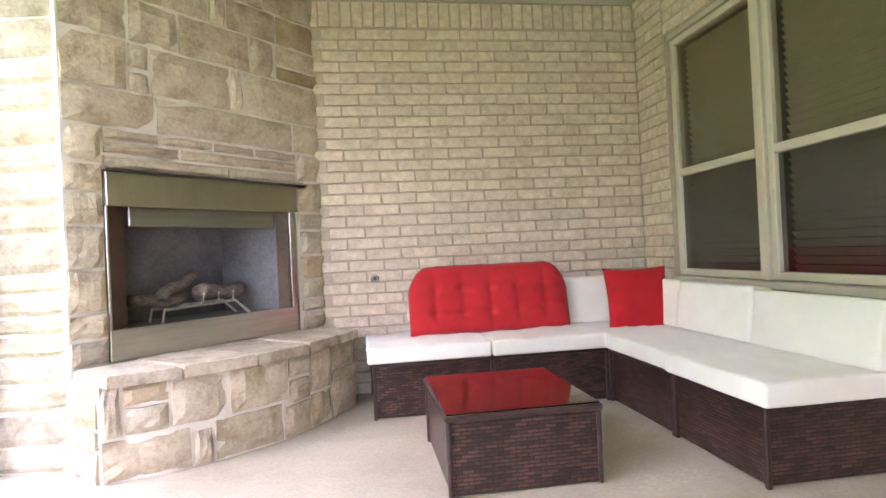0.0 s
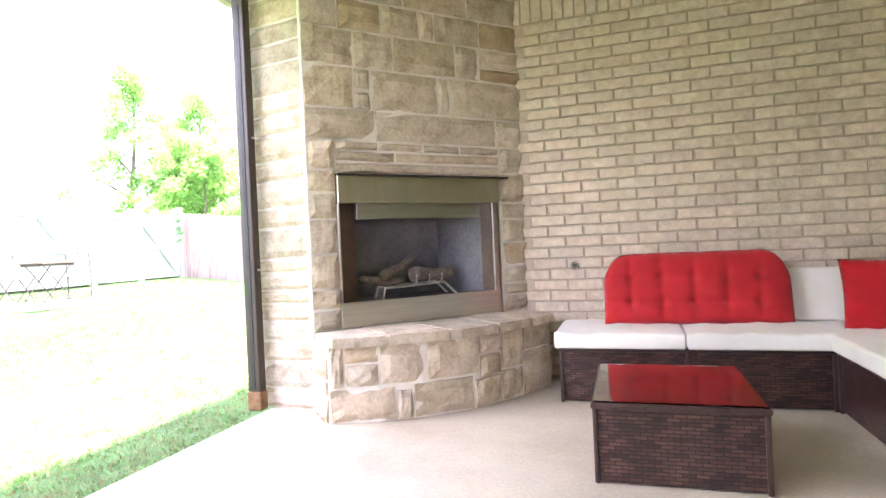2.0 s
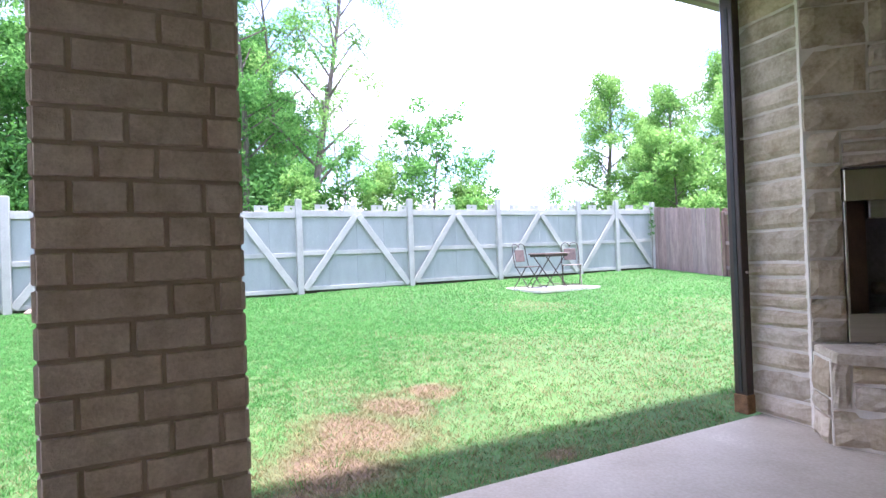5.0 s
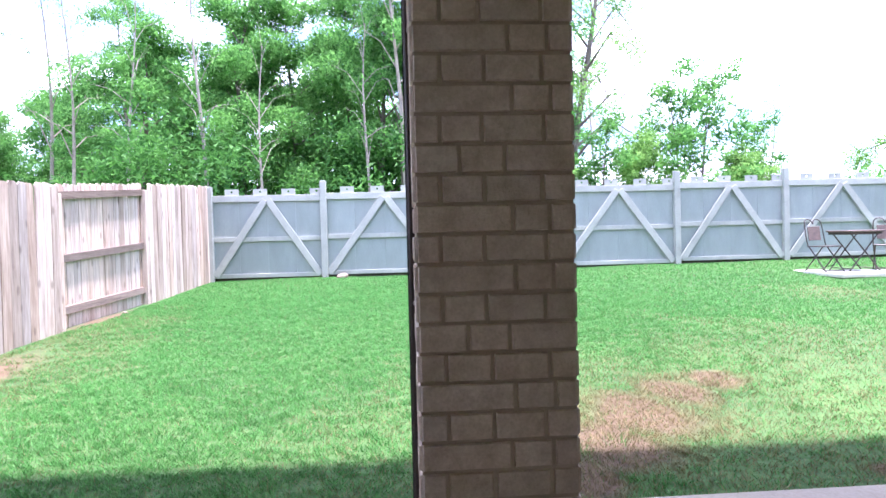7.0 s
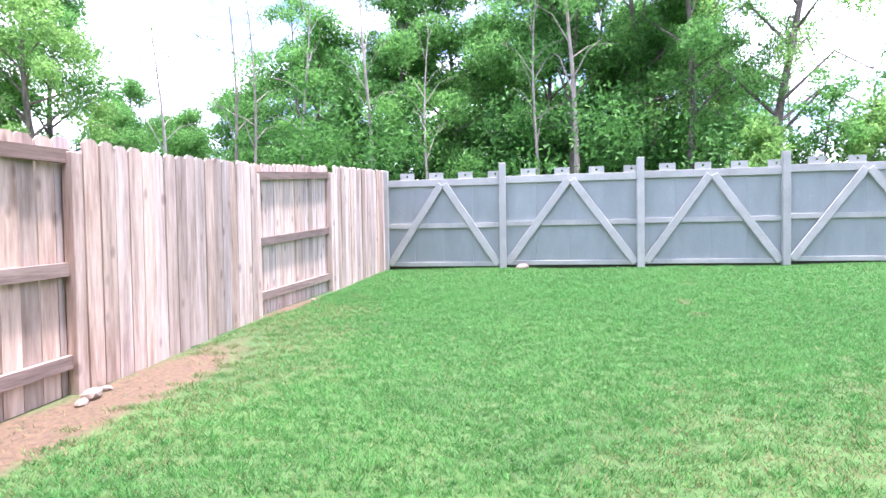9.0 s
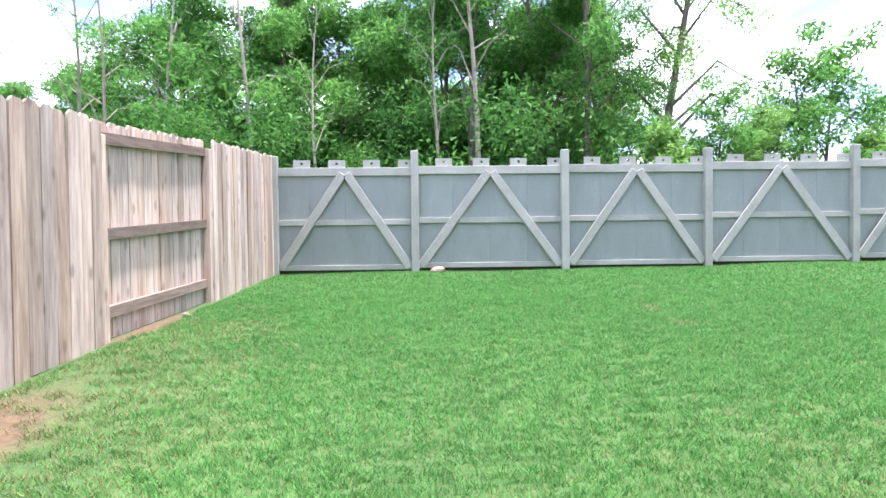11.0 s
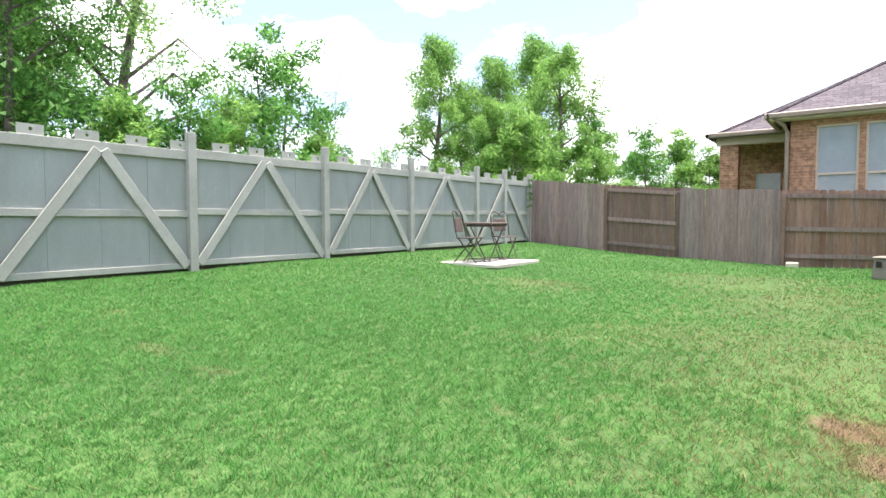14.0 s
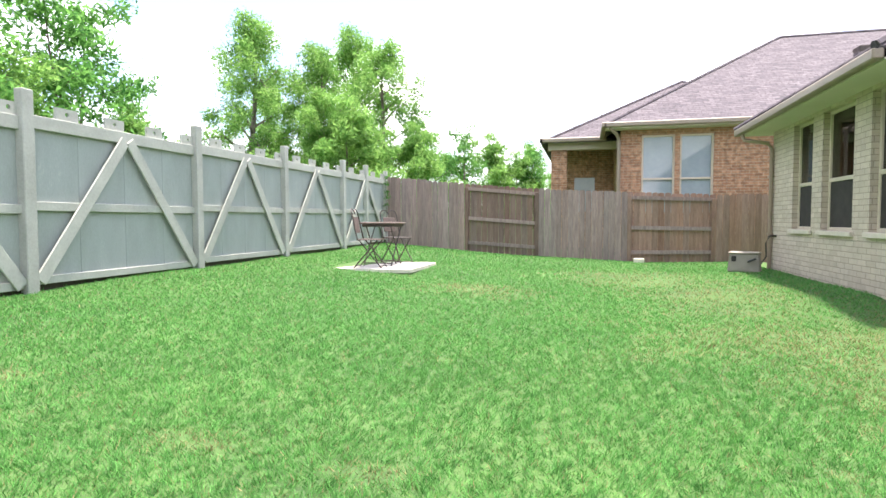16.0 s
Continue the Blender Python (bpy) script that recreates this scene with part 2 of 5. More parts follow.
M["firebox"] = surf("sooty_firebox", (0.11, 0.105, 0.11), (0.24, 0.235, 0.24), 0.7, 3, 50, 0.3, 0.003)
# dark brown for the two jamb strips of the firebox
M["fire_side"] = surf("brown_jamb_steel", (0.06, 0.035, 0.02), (0.14, 0.085, 0.05), 0.5, 4, 50, 0.2, 0.002)
M["log"] = surf("ceramic_log", (0.1, 0.075, 0.06), (0.3, 0.245, 0.2), 0.95, 8, 40, 1.0, 0.012, stretch=(1.0, 5, 5))
M["steel_rod"] = surf("pale_steel_rod", (0.5, 0.46, 0.4), (0.6, 0.56, 0.5), 0.4, 20, 90, 0.1, 0.001, metal=0.6)
M["chrome"] = surf("chrome", (0.6, 0.6, 0.6), (0.7, 0.7, 0.7), 0.15, 9, 90, 0.05, 0.001, metal=1.0)
M["wicker"] = pattern("brown_wicker", "weave", (0.026, 0.013, 0.012), (0.105, 0.05, 0.04), (0.006, 0.004, 0.004), 0.05, 0.0155, 0.0022, 0.3, 1.0, 0.009, plane="box", noise_amount=0.4)
M["wicker_rim"] = surf("brown_wicker_rim", (0.025, 0.013, 0.012), (0.055, 0.028, 0.024), 0.4, 30, 200, 0.6, 0.003)
M["iron"] = surf("dark_iron", (0.03, 0.022, 0.018), (0.06, 0.042, 0.034), 0.5, 20, 90, 0.3, 0.001)
M["slate"] = surf("brown_slate_inlay", (0.085, 0.062, 0.053), (0.17, 0.125, 0.105), 0.6, 14, 90, 0.3, 0.002)
M["house_brick"] = pattern("cream_house_brick", "brick", (0.55, 0.475, 0.385), (0.46, 0.39, 0.31), (0.33, 0.28, 0.225), 0.254, 0.0794, 0.007, 0.85, 0.8, 0.006, plane="box", noise_amount=0.08)
M["red_brick"] = pattern("red_brick", "brick", (0.3, 0.15, 0.085), (0.42, 0.235, 0.14), (0.4, 0.3, 0.22), 0.22, 0.075, 0.007, 0.85, 0.8, 0.006, plane="box", noise_amount=0.4)
M["sill_brick"] = surf("cream_sill", (0.5, 0.45, 0.37), (0.6, 0.55, 0.46), 0.85, 9, 90, 0.5, 0.004)
M["shingle"] = pattern("purple_grey_shingle", "shingle", (0.066, 0.058, 0.07), (0.114, 0.1, 0.114), (0.045, 0.037, 0.042), 0.3, 0.14, 0.01, 0.9, 1.0, 0.012, plane="xy", noise_amount=0.3)
M["gutter"] = surf("tan_gutter", (0.23, 0.185, 0.14), (0.28, 0.23, 0.175), 0.5, 3, 40, 0.1, 0.001)
M["pipe"] = surf("brown_downspout", (0.24, 0.18, 0.13), (0.3, 0.23, 0.17), 0.5, 3, 40, 0.1, 0.001)
M["box"] = surf("taupe_plastic", (0.22, 0.195, 0.165), (0.28, 0.25, 0.215), 0.55, 5, 90, 0.2, 0.002)
M["black"] = surf("black_rubber", (0.012, 0.012, 0.012), (0.03, 0.03, 0.03), 0.5, 12, 90, 0.1, 0.001)
M["white_stone"] = surf("pale_block", (0.6, 0.55, 0.46), (0.72, 0.67, 0.58), 0.9, 9, 70, 0.5, 0.004)
M["rock"] = surf("tan_field_rock", (0.2, 0.155, 0.115), (0.38, 0.315, 0.25), 0.95, 14, 80, 0.9, 0.01)
M["bark"] = surf("grey_bark", (0.07, 0.055, 0.045), (0.21, 0.175, 0.14), 0.95, 3, 16, 1.0, 0.03, 0.2, stretch=(4, 4, 1))
M["pale_bark"] = surf("pale_dead_bark", (0.2, 0.17, 0.14), (0.42, 0.37, 0.32), 0.95, 3, 16, 0.8, 0.02, 0.15, stretch=(4, 4, 1))
M["leaf"] = leafy("woodland_leaf", (0.038, 0.145, 0.036), (0.215, 0.48, 0.12), 0.6, 0.7)
M["leaf_light"] = leafy("willow_leaf", (0.085, 0.23, 0.05), (0.31, 0.53, 0.15), 0.6, 0.6)
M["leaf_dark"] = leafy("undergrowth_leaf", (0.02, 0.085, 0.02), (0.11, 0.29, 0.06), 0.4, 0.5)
M["grass"] = leafy("grass_blade", (0.02, 0.1, 0.022), (0.138, 0.395, 0.1), 0.34, 7.0, (0.16, 0.94), (0.75, 0.42))
M["straw"] = leafy("dry_grass_blade", (0.12, 0.105, 0.045), (0.36, 0.3, 0.155), 0.2, 6.0)


def glass(name, tint, rough=0.0, ior=1.45):
    m = bpy.data.materials.new(name)
    m.use_nodes = True
    p = m.node_tree.nodes["Principled BSDF"]
    p.inputs["Base Color"].default_value = (*tint, 1)
    p.inputs["Transmission Weight"].default_value = 1.0
    p.inputs["Roughness"].default_value, p.inputs["IOR"].default_value = rough, ior
    return m


M["glass"] = glass("window_glass", (0.86, 0.84, 0.72))
M["screen_glass"] = glass("screened_window_glass", (0.5, 0.52, 0.5))
M["dark_glass"] = glass("screened_glass", (0.12, 0.12, 0.12))
# opaque pale blue base paints the sky's reflection into the neighbour's panes
M["sky_painted_glass"] = surf("sky_painted_window_glass", (0.26, 0.32, 0.35), (0.32, 0.38, 0.41), 0.04, 1, 4, 0.0)
M["table_glass"] = glass("table_glass", (0.75, 0.85, 0.8), 0.11, 1.55)


def dusty(m, clean=0.015, dull=0.16):
    """Wiped streaks and dust that dull a glossy top in patches."""
    n, l = m.node_tree.nodes, m.node_tree.links.new
    tc, a, rg = n.new("ShaderNodeTexCoord"), n.new("ShaderNodeTexNoise"), n.new("ShaderNodeMapRange")
    a.inputs["Scale"].default_value, a.inputs["Detail"].default_value, a.inputs["Distortion"].default_value = 7.0, 7.0, 1.2
    rg.inputs["From Min"].default_value, rg.inputs["From Max"].default_value = 0.56, 0.72
    rg.inputs["To Min"].default_value, rg.inputs["To Max"].default_value = clean, dull
    l(tc.outputs["Object"], a.inputs["Vector"])
    l(a.outputs["Fac"], rg.inputs["Value"])
    l(rg.outputs["Result"], n["Principled BSDF"].inputs["Roughness"])


dusty(M["table_glass"])


# ---- builders ----
def thing(name, at=(0, 0, 0), label="", category="", group="", kind="", turn=0.0):
    ob = new(name)
    ob.empty_display_size = 0.1
    ob.matrix_world = pose(*at, 0, 0, turn)
    return tagged(ob, label, category, group, kind)


def mesh_of(bm, name, material, smooth=False):
    me = bpy.data.meshes.new(name)
    bmesh.ops.recalc_face_normals(bm, faces=bm.faces)
    bm.to_mesh(me)
    bm.free()
    me.materials.append(material)
    if smooth:
        for f in me.polygons:
            f.use_smooth = True
    return me


def part(name, bm, material, parent=None, label="", smooth=False):
    ob = new(name, mesh_of(bm, name, material, smooth))
    ob.parent = parent
    return tagged(ob, label)


def structure(name, bm, material, label, smooth=False):
    return tagged(part(name, bm, material, None, "", smooth), label, "", "", "structure")


def piece(name, mesh, parent, m):
    ob = new(name, mesh)
    ob.parent = parent
    ob.matrix_basis = m
    return ob


def box(x0, x1, y0, y1, z0, z1, bevel=0.0, seg=1, bm=None, m=None):
    own = bm or bmesh.new()
    vs = [own.verts.new((x, y, z)) for x in (x0, x1) for y in (y0, y1) for z in (z0, z1)]
    if m:
        for v in vs:
            v.co = m @ v.co
    fs = [own.faces.new([vs[i] for i in q]) for q in ((0, 1, 3, 2), (4, 6, 7, 5), (0, 4, 5, 1), (2, 3, 7, 6), (0, 2, 6, 4), (1, 5, 7, 3))]
    if bevel:
        es = list({e for f in fs for e in f.edges})
        bmesh.ops.bevel(own, geom=es, offset=bevel, segments=seg, affect="EDGES", profile=0.6)
    return own


def prism(points, z0, z1, bm=None):
    own = bm or bmesh.new()
    lo = [own.verts.new((x, y, z0)) for x, y in points]
    hi = [own.verts.new((x, y, z1)) for x, y in points]
    own.faces.new(lo[::-1])
    own.faces.new(hi)
    k = len(points)
    for i in range(k):
        own.faces.new((lo[i], lo[(i + 1) % k], hi[(i + 1) % k], hi[i]))
    return own


def tube(points, radius, sides=8, bm=None, taper=None):
    """A bent rod through points; taper: radii, one a point."""
    own = bm or bmesh.new()
    pts = [Vector(p) for p in points]
    rings = []
    for i, p in enumerate(pts):
        d = (pts[min(i + 1, len(pts) - 1)] - pts[max(i - 1, 0)]).normalized()
        a = d.orthogonal().normalized() if abs(d.z) > 0.95 else d.cross(Vector((0, 0, 1))).normalized()
        b = d.cross(a)
        r = taper[i] if taper else radius
        rings.append([own.verts.new(p + a * (r * math.cos(2 * math.pi * k / sides)) + b * (r * math.sin(2 * math.pi * k / sides))) for k in range(sides)])
    for r0, r1 in zip(rings, rings[1:]):
        for k in range(sides):
            own.faces.new((r0[k], r0[(k + 1) % sides], r1[(k + 1) % sides], r1[k]))
    own.faces.new(rings[0][::-1])
    own.faces.new(rings[-1])
    return own


def np_mesh(name, verts, faces, material):
    """A mesh from arrays: verts (n, 3), faces (m, k)."""
    me = bpy.data.meshes.new(name)
    k = faces.shape[1]
    me.vertices.add(len(verts))
    me.vertices.foreach_set("co", verts.astype(np.float32).ravel())
    me.loops.add(faces.size)
    me.loops.foreach_set("vertex_index", faces.astype(np.int32).ravel())
    me.polygons.add(len(faces))
    me.polygons.foreach_set("loop_start", np.arange(0, faces.size, k, dtype=np.int32))
    me.update(calc_edges=True)
    me.materials.append(material)
    return me


def ground_z(x, y):
    """The lawn climbs gently from the patio to the grey fence."""
    d = np.clip(-1.7 - np.asarray(x, float), 0, 9.6)
    y = np.asarray(y, float)
    bump = 0.012 * np.sin(x * 1.3 + y * 0.7) + 0.01 * np.sin(y * 1.9 - x * 0.6)
    sag = 0.07 * np.sin(np.pi * np.clip(d / 9.45, 0, 1)) * np.clip((y - 2.0) / 4.0, 0, 1)
    q = np.clip((y - 4.4) / 2.0, 0, 1)
    bank = 0.17 * q * q * (3 - 2 * q) * np.clip(1 - (-2.4 - np.asarray(x, float)) / 2.2, 0, 1)
    return -0.065 + 0.0485 * d + 0.0011 * d * np.clip(y - 2.5, -8, 10) + bump * np.clip(d, 0, 1) + bank - sag


# ---- ground, patio slab, roof ----
def build_ground():
    xs = sorted(set([-600, -300, -120, -60, -35, -22, -15] + [round(-12.5 + 0.25 * i, 3) for i in range(62)] + [4, 8, 16, 40, 120, 300, 600]))
    ys = sorted(set([-600, -300, -120, -60, -30, -15, -9] + [round(-5.5 + 0.25 * i, 3) for i in range(78)] + [16, 20, 30, 60, 150, 300, 600]))
    X, Y = np.meshgrid(np.array(xs), np.array(ys), indexing="ij")
    Z = ground_z(X, Y)
    verts = np.stack([X, Y, Z], -1).reshape(-1, 3)
    w = len(ys)
    i, j = np.meshgrid(np.arange(len(xs) - 1), np.arange(w - 1), indexing="ij")
    a = (i * w + j).ravel()
    faces = np.stack([a, a + w, a + w + 1, a + 1], -1)
    m = bpy.data.materials.new("lawn_soil")
    m.use_nodes = True
    t = m.node_tree
    n, l = t.nodes, t.links.new
    p = n["Principled BSDF"]
    geo = n.new("ShaderNodeNewGeometry")
    n1, n2, n3 = (n.new("ShaderNodeTexNoise") for _ in range(3))
    for q, s in ((n1, 0.8), (n2, 28.0), (n3, 3.5)):
        q.inputs["Scale"].default_value, q.inputs["Detail"].default_value = s, 6
        l(geo.outputs["Position"], q.inputs["Vector"])
    r = n.new("ShaderNodeValToRGB")
    e = r.color_ramp.elements
    e[0].position, e[0].color = 0.3, (0.028, 0.07, 0.018, 1)
    e[1].position, e[1].color = 0.75, (0.085, 0.18, 0.04, 1)
    mm = n.new("ShaderNodeMath")
    mm.operation = "ADD"
    l(n1.outputs["Fac"], mm.inputs[0])
    l(n2.outputs["Fac"], mm.inputs[1])
    hh = n.new("ShaderNodeMath")
    hh.operation = "MULTIPLY"
    hh.inputs[1].default_value = 0.5
    l(mm.outputs[0], hh.inputs[0])
    l(hh.outputs[0], r.inputs["Fac"])
    soil = n.new("ShaderNodeValToRGB")
    e = soil.color_ramp.elements
    e[0].position, e[0].color = 0.3, (0.08, 0.055, 0.034, 1)
    e[1].position, e[1].color = 0.75, (0.165, 0.112, 0.06, 1)
    l(n2.outputs["Fac"], soil.inputs["Fac"])
    bare = None
    for cx, cy, rx, ry in BARE:
        sub, div, ln = (n.new("ShaderNodeVectorMath") for _ in range(3))
        sub.operation, div.operation, ln.operation = "SUBTRACT", "DIVIDE", "LENGTH"
        sub.inputs[1].default_value, div.inputs[1].default_value = (cx, cy, 0), (rx, ry, 1000)
        l(geo.outputs["Position"], sub.inputs[0])
        l(sub.outputs[0], div.inputs[0])
        l(div.outputs[0], ln.inputs[0])
        if bare is None:
            bare = ln.outputs["Value"]
        else:
            mn = n.new("ShaderNodeMath")
            mn.operation = "MINIMUM"
            l(bare, mn.inputs[0])
            l(ln.outputs["Value"], mn.inputs[1])
            bare = mn.outputs[0]
    ad = n.new("ShaderNodeMath")
    ad.operation = "ADD"
    l(bare, ad.inputs[0])
    l(n3.outputs["Fac"], ad.inputs[1])
    rg = n.new("ShaderNodeMapRange")
    rg.inputs["From Min"].default_value, rg.inputs["From Max"].default_value = 1.15, 1.65
    rg.inputs["To Min"].default_value, rg.inputs["To Max"].default_value = 1, 0
    l(ad.outputs[0], rg.inputs["Value"])
    mix = n.new("ShaderNodeMix")
    mix.data_type = "RGBA"
    l(rg.outputs["Result"], mix.inputs[0])
    l(r.outputs["Color"], mix.inputs[6])
    l(soil.outputs["Color"], mix.inputs[7])
    l(mix.outputs[2], p.inputs["Base Color"])
    p.inputs["Roughness"].default_value = 0.95
    bp = n.new("ShaderNodeBump")
    bp.inputs["Distance"].default_value = 0.012
    l(n2.outputs["Fac"], bp.inputs["Height"])
    l(bp.outputs["Normal"], p.inputs["Normal"])
    ob = new("ground", np_mesh("ground", verts, faces, m))
    for f in ob.data.polygons:
        f.use_smooth = True
    tagged(ob, "mown green lawn on a gentle slope with bare soil patches", "", "", "structure")


BARE = [(-3.2, 1.15, 0.28, 0.24), (-3.45, 1.55, 0.22, 0.2), (-2.8, 0.72, 0.4, 0.36), (-2.35, 0.4, 0.36, 0.32), (-1.98, 0.12, 0.25, 0.2), (-1.93, 1.6, 0.08, 0.1), (-4.1, -4.28, 1.0, 0.38), (-2.9, -4.35, 1.1, 0.42), (-6.9, -4.58, 0.9, 0.1)]
THIN = [(-1.95, 1.6, 0.5, 2.6), (-2.7, 1.6, 1.3, 2.2), (-3.4, 3.2, 1.6, 1.7), (-2.2, 2.6, 0.9, 2.0), (-3.5, 2.4, 0.9, 0.6), (-3.0, 0.9, 0.9, 0.9), (-7.2, 5.4, 0.7, 0.6), (-4.2, 6.6, 1.0, 1.6), (-7.42, 0.04, 0.16, 0.1), (-6.67, 0.0, 0.12, 0.08), (-8.8, 0.42, 0.16, 0.1), (-4.3, -4.3, 2.4, 0.8), (-5.0, 8.5, 1.2, 1.2)]


def swell(x, y, f, seed):
    """A smooth field between 0 and 1 of irregular patches about 1 / f metres across."""
    r = np.random.default_rng(seed)
    v = np.zeros(len(x))
    for _ in range(7):
        a, q, p = r.uniform(0, 6.28), f * r.uniform(0.7, 1.5) * 3.2, r.uniform(0, 6.28)
        v += np.sin(q * (np.cos(a) * x + np.sin(a) * y) + p + 1.3 * np.sin(q * 0.6 * (np.sin(a) * x - np.cos(a) * y)))
    return np.clip(0.5 + v / 7.5, 0, 1)


def build_grass():
    rng = np.random.default_rng(7)
    k = int(9.45 * 17.2 * 21000)
    pts = np.stack([rng.uniform(-11.12, -1.69, k), rng.uniform(-4.55, 12.65, k)], -1)
    away = np.hypot(pts[:, 0] - np.clip(pts[:, 0], -6.0, -1.8), pts[:, 1] - np.clip(pts[:, 1], -2.6, -0.5))
    dens = np.clip((2.0 / np.maximum(away, 2.0)) ** 1.3, 0.1, 1.0)
    kept = rng.random(k) < dens
    pts, wide = pts[kept], 1.0 / np.sqrt(dens[kept])
    x, y = pts.T
    fine, mid, broad = swell(x, y, 9.0, 3), swell(x, y, 3.4, 5), swell(x, y, 1.1, 9)
    wob = 0.5 * (mid - 0.5) + 0.7 * (fine - 0.5) + 0.5 * (broad - 0.5)
    bare = np.min([np.hypot((x - cx) / rx, (y - cy) / ry) for cx, cy, rx, ry in BARE], 0) + wob
    thin = np.min([np.hypot((x - cx) / rx, (y - cy) / ry) for cx, cy, rx, ry in THIN], 0) + wob
    inside = ((x > -2.4) & (y > 4.25)) | ((x > -1.85) & (y > 2.9))
    paver = inside | (np.abs(x + 9.2) < 0.69) & (np.abs(y - 7.4) < 0.81)
    hold = (rng.random(len(x)) < np.clip((bare - 0.75) / 0.5, 0.03, 1)) & ~paver
    hold &= rng.random(len(x)) < np.clip(0.3 + thin * 0.45, 0.35, 1) * np.clip(0.65 + 0.6 * fine, 0.6, 1)
    patchy = np.clip((0.24 - mid * 0.6 - fine * 0.4) * 2.0, 0, 0.1) * (broad < 0.55)
    soil = (x > -3.6) & (y > -0.4) & (bare < 1.3)
    tuft = swell(x, y, 21.0, 17)
    hold &= rng.random(len(x)) < np.clip(0.2 + 1.5 * tuft, 0.25, 1)
    hold |= soil & ~paver & (rng.random(len(x)) < 0.5)
    dry = rng.random(len(x)) < np.clip(np.clip(0.8 - 0.5 * thin, 0.025, 0.7) + patchy + 0.5 * soil, 0.04, 0.95)
    comb = 6.28 * swell(x, y, 2.6, 21) + 3.0 * fine
    for name, sel, mat, label in (("grass", hold & ~dry, M["grass"], "short mown green grass blades"), ("dry_grass", hold & dry, M["straw"], "dry straw-coloured blades in the lawn")):
        px, py = x[sel], y[sel]
        k = len(px)
        ang = rng.uniform(0, 2 * np.pi, k)
        h = rng.uniform(0.01, 0.03, k) * (0.35 + 0.95 * tuft[sel] + 0.4 * fine[sel] + 0.25 * mid[sel])
        w = rng.uniform(0.0014, 0.0028, k) * wide[sel]
        lean = rng.uniform(0.2, 1.5, k) * h
        la = comb[sel] + rng.normal(0, 1.7, k)
        z = ground_z(px, py) - 0.003
        a = np.stack([px - np.cos(ang) * w, py - np.sin(ang) * w, z], -1)
        b = np.stack([px + np.cos(ang) * w, py + np.sin(ang) * w, z], -1)
        c = np.stack([px + np.cos(la) * lean, py + np.sin(la) * lean, z + h], -1)
        verts = np.stack([a, b, c], 1).reshape(-1, 3)
        tagged(new(name, np_mesh(name, verts, np.arange(3 * k).reshape(-1, 3), mat)), label, "grass", "", "stuff")


WALL_Y, WIN_X, CEIL = 4.1, 2.27, 2.83
build_ground()
structure("patio_slab", box(-1.68, 2.6, -3.9, 4.3, -0.16, 0.0, 0.012), M["concrete"], "pale broom-finished concrete patio slab")
structure("ceiling", box(-1.75, 2.45, -3.9, 4.3, CEIL, CEIL + 0.06), M["ceiling"], "tan painted patio ceiling")
structure("beam", box(-1.72, -1.32, -3.9, 4.3, 2.775, CEIL - 0.003), M["trim"], "tan boxed beam along the patio's open side")
structure("soffit", box(-2.02, -1.723, -3.9, 4.3, 2.80, 2.828), M["ceiling"], "tan eave soffit board")
structure("fascia_gutter", box(-2.12, -2.023, -3.9, 4.3, 2.79, 2.9, 0.02), M["gutter"], "tan gutter along the patio eave")


def slope_sheet(corners, thick=0.03):
    bm = bmesh.new()
    top = [bm.verts.new(c) for c in corners]
    low = [bm.verts.new((c[0], c[1], c[2] - thick)) for c in corners]
    bm.faces.new(top)
    bm.faces.new(low[::-1])
    k = len(corners)
    for i in range(k):
        bm.faces.new((top[i], low[i], low[(i + 1) % k], top[(i + 1) % k]))
    return bm


structure("patio_roof", slope_sheet([(-2.16, -4.2, 2.95), (5.0, -4.2, 7.1), (5.0, 4.1, 7.1), (-2.16, 4.1, 2.95)]), M["shingle"], "purple-grey shingle roof over the patio")
structure("gable_wall", prism([(-1.6, -4.0), (4.9, -4.0), (4.9, -3.9), (-1.6, -3.9)], 2.84, 2.95), M["trim"], "closing board at the roof end")

# walls of the patio
structure("wall_north", box(-0.2, 2.6, WALL_Y + 0.012, WALL_Y + 0.25, 0, CEIL - 0.003), M["mortar"], "tan brick patio wall with recessed mortar")
wall_e = bmesh.new()
for y0, y1, z0, z1 in ((3.69, 4.1, 0, CEIL - 0.003), (1.55, 3.69, 0, 0.70), (1.55, 3.69, 2.42, CEIL - 0.003), (-3.9, 1.55, 0, CEIL - 0.003)):
    box(WIN_X + 0.012, WIN_X + 0.25, y0, y1, z0, z1, bm=wall_e)
structure("wall_east", wall_e, M["mortar"], "tan brick patio wall with a wide window")
# unseen wall, added and sized to cut the light entering the patio
structure("wall_south", box(0.4, 2.6, -4.1, -3.903, 0, CEIL - 0.003), M["house_brick"], "unseen cream brick wall added at the patio end to hold back light")
WALL_N, WALL_E = bpy.data.objects["wall_north"], bpy.data.objects["wall_east"]


# ---- stone fireplace in the corner ----
F0, FT = Vector((-1.30, 2.93)), 46.2
FU = Vector((math.cos(radians(FT)), math.sin(radians(FT))))
FN = Vector((FU.y, -FU.x))
FACE = pose(F0.x, F0.y, 0, 0, 0, FT)
SLEN = 1.66


